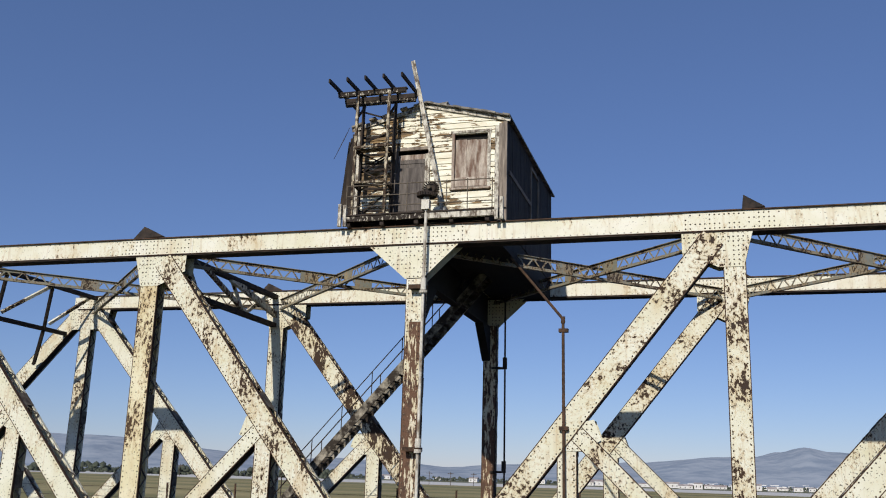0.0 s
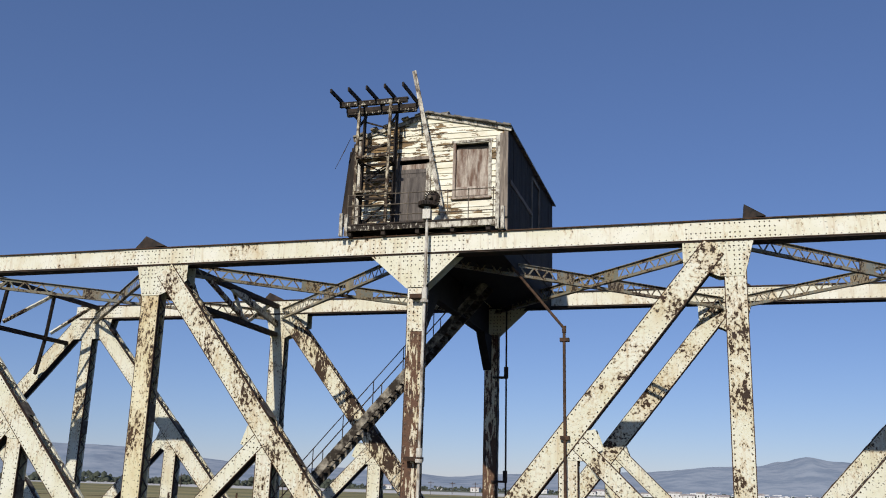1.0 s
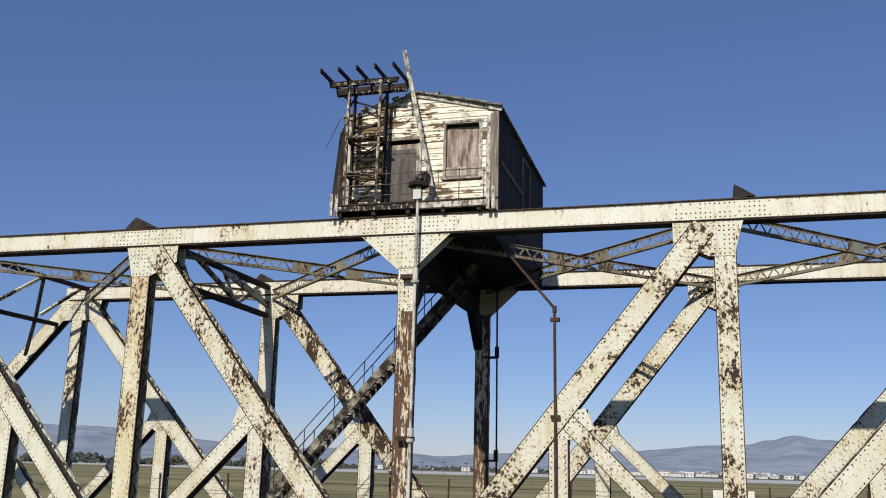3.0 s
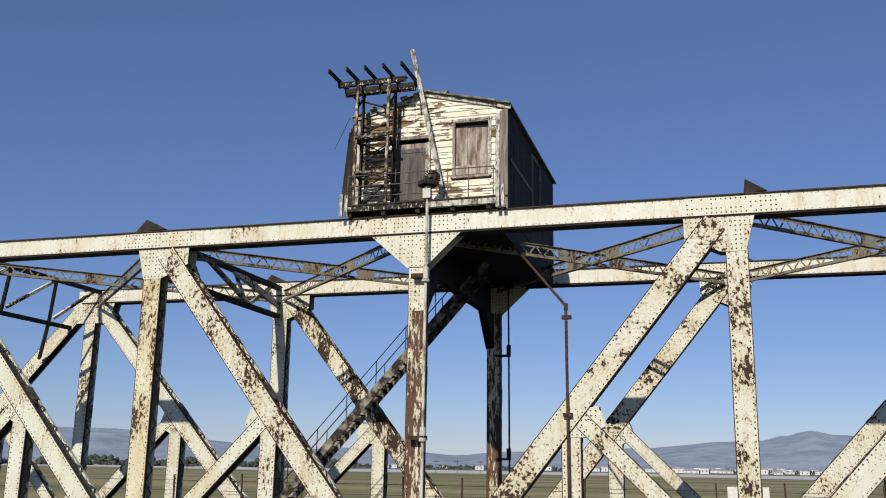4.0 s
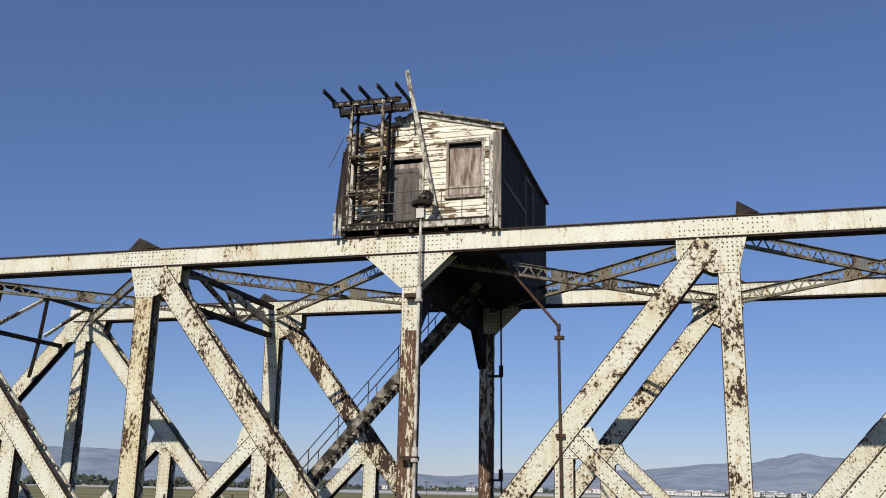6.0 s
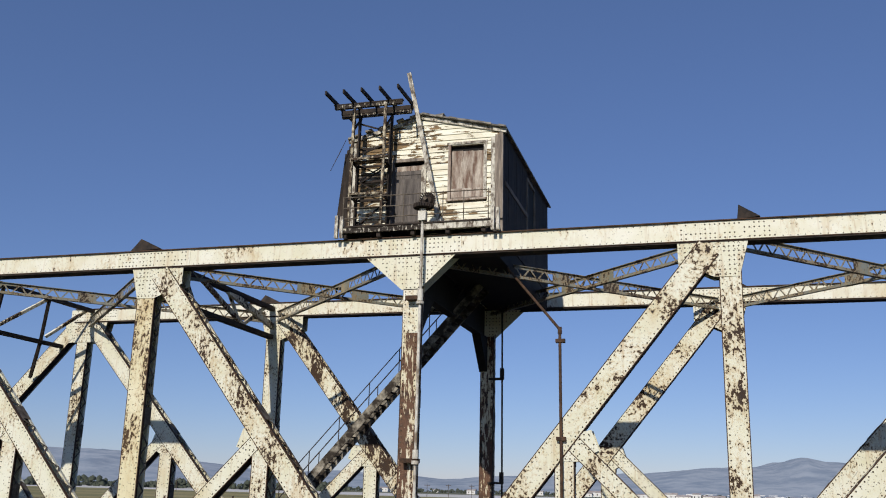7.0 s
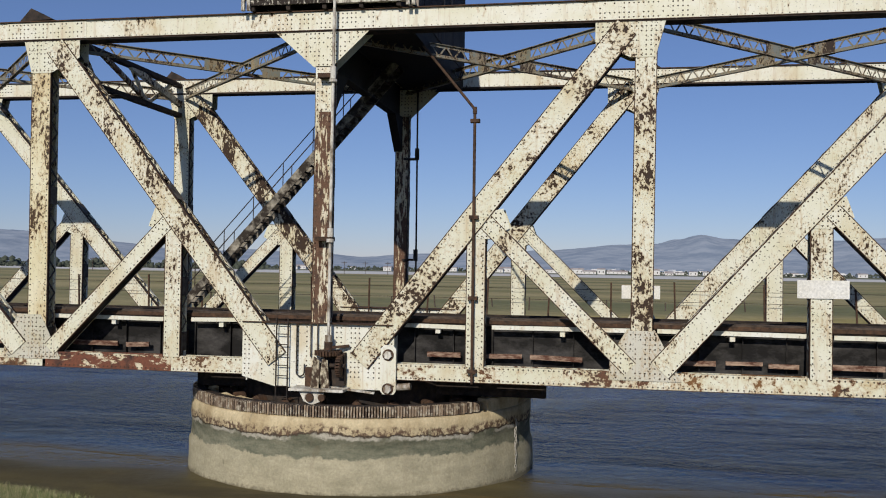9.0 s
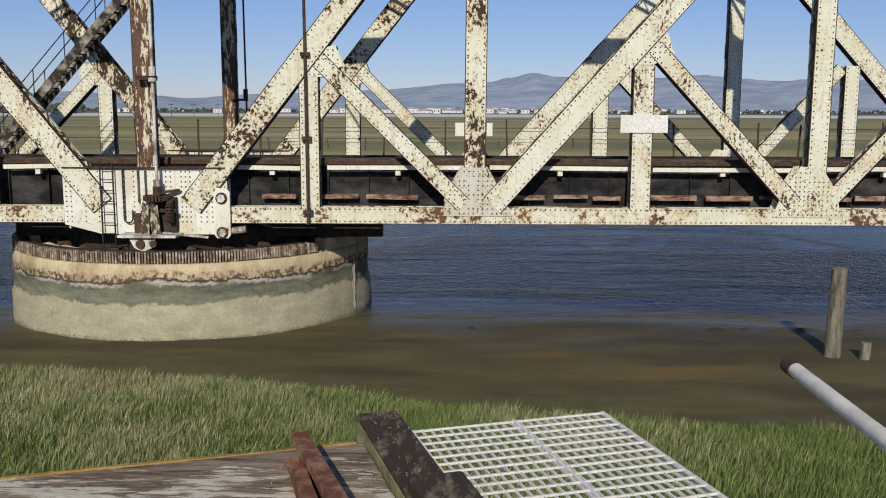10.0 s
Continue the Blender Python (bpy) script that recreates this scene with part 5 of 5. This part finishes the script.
def tbox(u0, u1, v0, v1, z0, z1):
    return Mesh().block(tp((u0 + u1) / 2, (v0 + v1) / 2, (z0 + z1) / 2), TU * (u1 - u0) / 2, TV * (v1 - v0) / 2, (0, 0, (z1 - z0) / 2))


def timber_material():
    n = Nodes("old_trestle_timber", 0.9)
    grain = n.noise(6, 7, 0.7, (0.5, 3.0, 3.0))
    colour = n.mix(n.step(grain, 0.34, 0.66), (0.075, 0.048, 0.03), (0.38, 0.28, 0.18))
    pale = n.step(n.noise(3.2, 9, 0.78, (0.5, 2.4, 2.0)), 0.525, 0.56)
    colour = n.mix(pale, colour, (0.62, 0.55, 0.41))
    moss = n.step(n.noise(2.0, 5, 0.6), 0.60, 0.70)
    colour = n.mix(n.math('MULTIPLY', moss, 0.5), colour, (0.16, 0.15, 0.06))
    return n.done(colour, grain, 0.8, 0.02)


M_TIMBER = timber_material()
M_DARKTIMBER = plain_noise("dark_creosoted_beam", (0.05, 0.032, 0.02), (0.34, 0.27, 0.17), 6, (2, 0.8, 2), low=0.5, high=0.72)
M_MOSSY = plain_noise("mossy_timber_side", (0.16, 0.135, 0.07), (0.46, 0.42, 0.22), 4, (1, 1, 2))
M_LICHEN = plain_noise("orange_lichen", (0.28, 0.16, 0.04), (0.46, 0.30, 0.09), 6)
M_REDRAIL = plain_noise("red_rusty_rail", (0.15, 0.055, 0.026), (0.40, 0.24, 0.15), 12, low=0.45, high=0.74)
M_FLAKE = plain_noise("pale_flakes", (0.55, 0.52, 0.44), (0.72, 0.69, 0.60), 9)
M_GRATE = plain_noise("pale_grating", (0.68, 0.64, 0.56), (0.80, 0.77, 0.70), 8, rough=0.6)
M_PIPE = plain_noise("galvanised_pipe", (0.62, 0.57, 0.47), (0.76, 0.71, 0.60), 1.2, rough=0.7, bump=0.1, spec=0.15)

cap = thing("timber_beam", "weathered split timber beam with orange lichen edge", "timber", tp(-1, 4.2, -0.3))
cap_beam = part("beam", tbox(-4.0, 0.80, 3.35, 4.34, -0.36, -0.004), M_TIMBER, cap, bevel=0.015)
lic = Mesh()
u = -3.9
while u < 0.74:
    w = rng.uniform(0.08, 0.25)
    if rng.random() < 0.95:
        lic.block(tp(u + w / 2, 4.335, -0.004), TU * (w / 2 + 0.01), TV * rng.uniform(0.004, 0.014), (0, 0, rng.uniform(0.003, 0.008)))
    u += w
part("lichen", lic, M_LICHEN, cap, kind="stuff")
block = thing("end_timber", "dark mossy timber block bolted beside the grating", "timber", tp(0.93, 4.1, -0.1))
part("block", tbox(0.82, 1.03, 2.2, 4.62, -0.16, 0.045), M_DARKTIMBER, block, bevel=0.012)
part("side", tbox(0.812, 0.819, 2.3, 4.56, -0.155, 0.02), M_MOSSY, block)
part("upper_block", tbox(0.83, 1.06, 2.2, 3.62, 0.047, 0.11), M_DARKTIMBER, block, bevel=0.012)
for v in (4.42, 3.95):
    part("bolt", Mesh().tube(tp(0.92, v, 0.045), tp(0.92, v, 0.065), 0.022, 6), M_RUST, block)
flakes = Mesh()
for i in range(56):
    u, v = (rng.uniform(0.84, 1.02), rng.uniform(3.5, 4.6)) if i < 45 else (rng.uniform(0.1, 0.8), rng.uniform(3.5, 4.3))
    if i < 45 and v < 3.64:
        continue
    w = rng.uniform(0.001, 0.0038)
    turn = rng.uniform(0, 6.28)
    ring = [(turn + k * 1.2566, w * rng.uniform(0.4, 1.3)) for k in range(5)]
    base = 0.0465 if i < 45 else -0.003
    vs = [tuple(tp(u + math.cos(a) * r, v + math.sin(a) * r * 1.6, base + h)) for h in (0.0, 0.0022) for a, r in ring]
    flakes.add(vs, [tuple(range(5, 10)), tuple(reversed(range(5)))] + [(k, (k + 1) % 5, 5 + (k + 1) % 5, 5 + k) for k in range(5)])
tagged(part("paint_flakes", flakes, M_FLAKE), "small pale flakes of dirt on the old timbers", "flakes", kind="stuff")
rail_end = thing("rail_end", "red-rusted end of a steel rail on the timber", "rail", tp(0.5, 4.2, 0))
prof = [(-0.07, 0.0), (0.07, 0.0), (0.07, 0.012), (0.012, 0.03), (0.012, 0.095), (0.036, 0.105), (0.036, 0.14), (-0.036, 0.14), (-0.036, 0.105), (-0.012, 0.095), (-0.012, 0.03), (-0.07, 0.012)]
m = Mesh()
for v in (2.0, 4.17):
    m.v += [tuple(tp(0.47 + a + (4.17 - v) * 0.06, v, b)) for a, b in prof]
m.f = [(i, 12 + i, 12 + (i + 1) % 12, (i + 1) % 12) for i in range(12)] + [tuple(range(12, 24)), tuple(reversed(range(12)))]
part("rail", m, M_REDRAIL, rail_end)
part("joint_bar", tbox(0.40, 0.46, 2.6, 3.9, 0.012, 0.085), M_REDRAIL, rail_end)
for v in (3.85, 3.6, 3.35):
    part("bolt", Mesh().tube(tp(0.40, v, 0.05), tp(0.43, v, 0.05), 0.022, 6), M_REDRAIL, rail_end)

grate = thing("steel_grating", "pale open steel bar grating panel", "grating", tp(1.55, 3.4, -0.03))
G0, G1, H0, H1 = 1.06, 2.08, 1.9, 4.42
n = 22
for i in range(n + 1):
    u = G0 + (G1 - G0) * i / n
    part("bearing_bar", tbox(u - 0.004, u + 0.004, H0, H1, -0.012, 0.0), M_GRATE, grate)
v = H1 - 0.02
while v > H0:
    part("cross_bar", tbox(G0 - 0.005, G1 + 0.005, v - 0.0045, v + 0.0045, -0.006, 0.004), M_GRATE, grate)
    v -= 0.088
part("edge_bar", tbox(1.585, 1.6, H0, H1, -0.034, 0.005), M_GRATE, grate)
part("edge_bar", tbox(G1 + 0.006, G1 + 0.014, H0, H1, -0.034, 0.004), M_GRATE, grate)
for u in (1.1, 2.0):
    tagged(part("grating_joist", tbox(u - 0.05, u + 0.05, 1.0, 3.2, -0.26, -0.036), M_DARKTIMBER, bevel=0.01), "dark timber joist under the grating", "timber", "grating joists")

handrail = thing("pipe_handrail", "galvanised pipe handrail with a rusty open end", "handrail", (9.64, -24.0, -0.2))
part("pipe", Mesh().tube((9.675, -22.19, 0.45), (9.63, -26.0, 0.45), 0.028, 24, cap=False), M_PIPE, handrail, smooth=True)
part("collar", Mesh().tube((9.675, -22.14, 0.45), (9.675, -22.22, 0.45), 0.033, 20), M_RUST, handrail)
part("stanchion", Mesh().tube((9.62, -25.4, -0.2), (9.62, -25.4, 0.45), 0.03, 12), M_PIPE, handrail)

deck = thing("trestle_deck", "timber trestle deck of heavy dark sleepers", "trestle", tp(0, 0, -0.1))
tie_piece = tbox(-3.6, 3.6, -0.11, 0.11, -0.25, -0.05).data("sleeper")
tie_piece.materials.append(M_TIE)
for i in range(26):
    ob = part("sleeper", tie_piece, M_TIE, deck)
    ob.location = Vector(ob.location) + TV * (3.0 - 0.4 * i)
for u in (-2.2, 0.3, 2.4):
    part("stringer", tbox(u - 0.18, u + 0.18, -8, 3.3, -0.75, -0.252), M_TIE, deck)
for u in (-2.6, -0.9, 0.8, 2.5):
    part("pile", Mesh().tube(tp(u, 3.75, -6), tp(u, 3.75, -0.362), 0.17, 14), M_TIE, deck)
    part("pile", Mesh().tube(tp(u, -4.0, -6), tp(u, -4.0, -0.752), 0.17, 14), M_TIE, deck)

# ---- old piles in the mud ----
M_PILE = plain_noise("grey_pile_wood", (0.075, 0.065, 0.045), (0.30, 0.27, 0.20), 4, (2, 2, 0.3))


def old_pile(name, x, y, z0, z1, r, label):
    m = Mesh()
    n, k = 18, 12
    vs, fs = [], []
    for j in range(k + 1):
        t = j / k
        for i in range(n):
            a = 2 * math.pi * i / n
            rr = r * (1.06 - 0.1 * t) * (1 + 0.1 * noise.noise(Vector((math.cos(a) * 2.2 + x, math.sin(a) * 2.2, t * 1.3))))
            vs.append((x + 0.05 * t + rr * math.cos(a), y + rr * math.sin(a), z0 + (z1 - z0) * t + (0.05 * noise.noise(Vector((a, x, 1))) if j == k else 0)))
    for j in range(k):
        fs += [(j * n + i, j * n + (i + 1) % n, (j + 1) * n + (i + 1) % n, (j + 1) * n + i) for i in range(n)]
    fs.append(tuple(k * n + i for i in range(n)))
    return tagged(part(name, m.add(vs, fs), M_PILE), label, "pile")


old_pile("timber_pile", 18.37, -2.28, -5.5, -2.59, 0.195, "weathered timber pile standing in the mud")
stub = old_pile("timber_pile", 19.09, -2.52, -5.4, -4.48, 0.13, "short rotten pile stump in the mud")
spur = thing("pile_wires", "stiff rusty wires sticking out of a timber pile", "wire", (18.4, -2.28, -3.3))
for k in range(7):
    a = -0.6 + 0.5 * k
    part("wire", Mesh().tube((18.4, -2.37, -3.25), (18.4 + 0.75 * math.cos(a), -2.47, -3.25 + 0.4 * math.sin(a) - 0.2), 0.008, 4), M_LACE, spur)
lumps = Mesh()
for i in range(40):
    x = rng.uniform(8, 22)
    y = 0.9 + rng.uniform(-0.35, 0.35) - 0.02 * x
    r = rng.uniform(0.3, 1.0)
    vs = [(x, y, -4.93 + r * 0.04)] + [(x + r * rng.uniform(0.8, 1.5) * math.cos(a), y + r * rng.uniform(0.5, 0.8) * math.sin(a), -5.06) for a in [k * math.pi / 4 for k in range(8)]]
    lumps.add(vs, [(0, 1 + k, 1 + (k + 1) % 8) for k in range(8)])
tagged(part("mud_lumps", lumps, M_GROUND, smooth=True), "lumps of wet brown mud", "mud", kind="stuff")

# ---- marsh grass ----
def grass_material():
    n = Nodes("marsh_grass", 0.6, 0, 0.25)
    isl = n.geo.outputs["Random Per Island"]
    patch = n.math('ADD', n.noise(0.35, 4, 0.6, (1, 1, 1), 0), n.step(n.axis(0), 2.0, 16.0, 0.05, -0.14))
    green = n.mix(isl, (0.055, 0.095, 0.02), (0.23, 0.275, 0.075))
    straw = n.mix(isl, (0.14, 0.13, 0.055), (0.50, 0.45, 0.25))
    dry = n.step(n.math('ADD', n.math('MULTIPLY', isl, 0.40), patch), 0.66, 0.90)
    return n.done(n.mix(dry, green, straw))


def grass(count):
    r = np.random.default_rng(5)
    x = r.uniform(-9, 24, count)
    edge = -5.2 - 0.240 * x + 0.2 * np.sin(x * 0.45) + 0.12 * np.sin(x * 1.3 + 1)
    d = r.uniform(0, 1, count) ** 1.25 * 13.0
    y = edge - d + r.normal(0, 0.12, count)
    z = -4.8 + d * 0.09
    clump = np.sin(x * 1.7 + 0.8 * np.sin(y * 2.3)) * np.sin(y * 1.3 + 0.9 * np.sin(x * 0.9)) + 0.5 * np.sin(x * 5.1 + y * 2.2) * np.sin(y * 4.3 - x)
    h = r.uniform(0.15, 0.36, count) * (0.95 + 0.2 * clump)
    a = np.where(r.uniform(0, 1, count) < 0.5, r.uniform(0, 2 * np.pi, count), 2.2 * clump + r.normal(0, 1.0, count))
    flat = 0.12 + 0.75 * r.uniform(0, 1, count) ** 3
    lx, ly = np.cos(a) * h * flat + 0.02, np.sin(a) * h * flat
    w = r.uniform(0.004, 0.010, count)
    px, py = -np.sin(a + 0.7) * w, np.cos(a + 0.7) * w
    rows = [np.stack(q, 1) for q in ((x - px, y - py, z - 0.05), (x + px, y + py, z - 0.05), (x + lx * 0.4 + px * 0.8, y + ly * 0.4 + py * 0.8, z + h * 0.62), (x + lx * 0.4 - px * 0.8, y + ly * 0.4 - py * 0.8, z + h * 0.62), (x + lx, y + ly, z + h))]
    v = np.stack(rows, 1).reshape(-1, 3)
    k = np.arange(count)[:, None] * 5
    me = bpy.data.meshes.new("marsh_grass")
    quads = (k + np.array([0, 1, 2, 3])).tolist()
    tris = (k + np.array([3, 2, 4])).tolist()
    me.from_pydata(v.tolist(), [], quads + tris)
    me.materials.append(grass_material())
    return me


marsh = new("marsh_grass", grass(430000))
tagged(marsh, "dense green and straw-coloured marsh grass on the bank", "grass", kind="stuff")

# ---- far side: sheds, houses, tree line, poles ----
M_FARWALL = plain_noise("far_white_walls", (0.62, 0.60, 0.57), (0.72, 0.71, 0.69), 0.2)
M_FARROOF = plain_noise("far_roofs", (0.30, 0.24, 0.22), (0.45, 0.42, 0.40), 0.1)
M_FARTREE = plain_noise("far_tree_leaves", (0.045, 0.055, 0.04), (0.09, 0.10, 0.07), 0.3)


def polar(a, r):
    a -= 1.4
    return 8.33 - math.sin(radians(a)) * r, -25.65 + math.cos(radians(a)) * r


def far_building(a, r, w, d, h, roof):
    x, y = polar(a, r)
    zb = -4.2 + max(0, (r - 2500) * 0.02)
    ob = thing("far_building", "distant low white building beyond the marsh", "building", (x, y, zb), "buildings beyond the marsh")
    part("wall", Mesh().box(x - w / 2, x + w / 2, y - d / 2, y + d / 2, zb, zb + h), M_FARWALL, ob)
    m = Mesh()
    e = 0.4
    q = [(x - w / 2 - e, y - d / 2 - e, zb + h), (x + w / 2 + e, y - d / 2 - e, zb + h), (x + w / 2 + e, y + d / 2 + e, zb + h), (x - w / 2 - e, y + d / 2 + e, zb + h), (x - w / 2 - e, y, zb + h + roof), (x + w / 2 + e, y, zb + h + roof)]
    m.add(q, [(0, 1, 5, 4), (2, 3, 4, 5), (1, 2, 5), (3, 0, 4), (3, 2, 1, 0)])
    part("roof", m, M_FARROOF, ob)
    k = max(2, int(w / 7))
    for i in range(k):
        wx = x - w / 2 + w * (i + 0.5) / k
        part("window", Mesh().box(wx - 0.7, wx + 0.7, y - d / 2 - 0.08, y - d / 2 + 0.05, zb + h * 0.35, zb + h * 0.7), M_DARK, ob)


a = 24.0
while a > -16:
    dense = -4 < a < 10.5 or 20 < a < 24
    if dense:
        far_building(a, rng.uniform(1450, 2100), rng.uniform(9, 30), 14, rng.uniform(3.5, 8.5), rng.uniform(1.0, 3.5))
        a -= rng.uniform(0.45, 1.0)
    else:
        far_building(a, rng.uniform(1500, 2100), rng.uniform(12, 24), 14, rng.uniform(5, 8), 2)
        a -= rng.uniform(1.2, 2.6)


town = Mesh()
for i in range(420):
    a = rng.choice((rng.uniform(-20, 9), rng.uniform(-9, 4)))
    r = rng.uniform(2380, 2900)
    x, y = polar(a, r)
    zb = -4 + max(0.0, r - 2480) * 0.045 * max(0.25, ridge(a) / 74)
    w, h = rng.uniform(6, 18), rng.uniform(3, 7)
    town.box(x - w / 2, x + w / 2, y - 5, y + 5, zb - 6, zb + h)
tagged(part("far_town", town, M_FARWALL), "scattered pale houses at the foot of the hills", "houses", kind="stuff")


def tree_line(a0, a1, r, hmin, hmax, step):
    m = Mesh()
    a = a0
    while a > a1:
        x, y = polar(a, r + rng.uniform(-60, 60))
        h = rng.uniform(hmin, hmax)
        for k in range(7):
            o = Vector((x + rng.gauss(0, h * 0.35), y + rng.gauss(0, 3), -4.4 + h * rng.uniform(0.15, 0.8)))
            s = h * rng.uniform(0.16, 0.34)
            vs = [o + Vector((s * math.cos(t) * rng.uniform(0.7, 1.2), s * math.sin(t), s * c)) for c in (-0.6, 0.3) for t in [j * math.pi / 3 for j in range(6)]] + [o + Vector((0, 0, s))]
            m.add(vs, [(j, (j + 1) % 6, 6 + (j + 1) % 6, 6 + j) for j in range(6)] + [(6 + j, 6 + (j + 1) % 6, 12) for j in range(6)])
        a -= step * rng.uniform(0.4, 1.6)
    return m


tagged(part("tree_line", tree_line(45, 23, 1250, 6, 14, 0.16), M_FARTREE, smooth=True), "dark distant line of trees and scrub", "trees", kind="stuff")
tagged(part("tree_line", tree_line(23, -25, 2000, 4, 10, 0.14), M_FARTREE, smooth=True), "dark distant line of trees and scrub", "trees", kind="stuff")
for a in (19.6, 18.2, 16.9, 15.5, 26.0, 33.0):
    x, y = polar(a, 700)
    ob = thing("utility_pole", "thin distant wooden utility pole with a crossarm", "pole", (x, y, -4), "utility poles")
    part("pole", Mesh().tube((x, y, -4), (x, y, 6), 0.2, 6), M_TIE, ob)
    part("crossarm", Mesh().box(x - 2.2, x + 2.2, y - 0.15, y + 0.15, 4.6, 5.0), M_TIE, ob)
# fence posts in the marsh across the water
for i in range(16):
    x = -48 + 6.3 * i + rng.uniform(-2, 2)
    y = 92 + rng.uniform(-3, 12)
    h = rng.uniform(0.9, 1.7)
    tagged(part("fence_post", Mesh().bar((x, y, -4.0), (x + rng.uniform(-0.2, 0.2), y, -3.8 + h), 0.16, 0.16), M_TIE), "weathered wooden fence post in the marsh", "post", "marsh fence posts")

# ---- chain hanging down the side of the pier ----
M_CHAIN = plain_noise("pale_corroded_chain", (0.30, 0.27, 0.22), (0.55, 0.52, 0.45), 12)
CHX, CHY = 5.38, 2.66
chain = thing("hanging_chain", "pale corroded chain hanging down the pier wall", "chain", (CHX, CHY, -4.75))
for i in range(17):
    z = -3.2 - 0.093 * i
    o = Vector((CHX + 0.015 * math.sin(i * 1.3), CHY, z))
    d = Vector((0.75, 0.66, 0)) if i % 2 else Vector((0.66, -0.75, 0))
    m = Mesh()
    ring = [o + d * 0.036 * math.cos(k * math.pi / 4) + Vector((0, 0, 0.062 * math.sin(k * math.pi / 4))) for k in range(8)]
    for k in range(8):
        m.tube(ring[k], ring[(k + 1) % 8], 0.013, 5)
    part("link", m, M_CHAIN, chain)
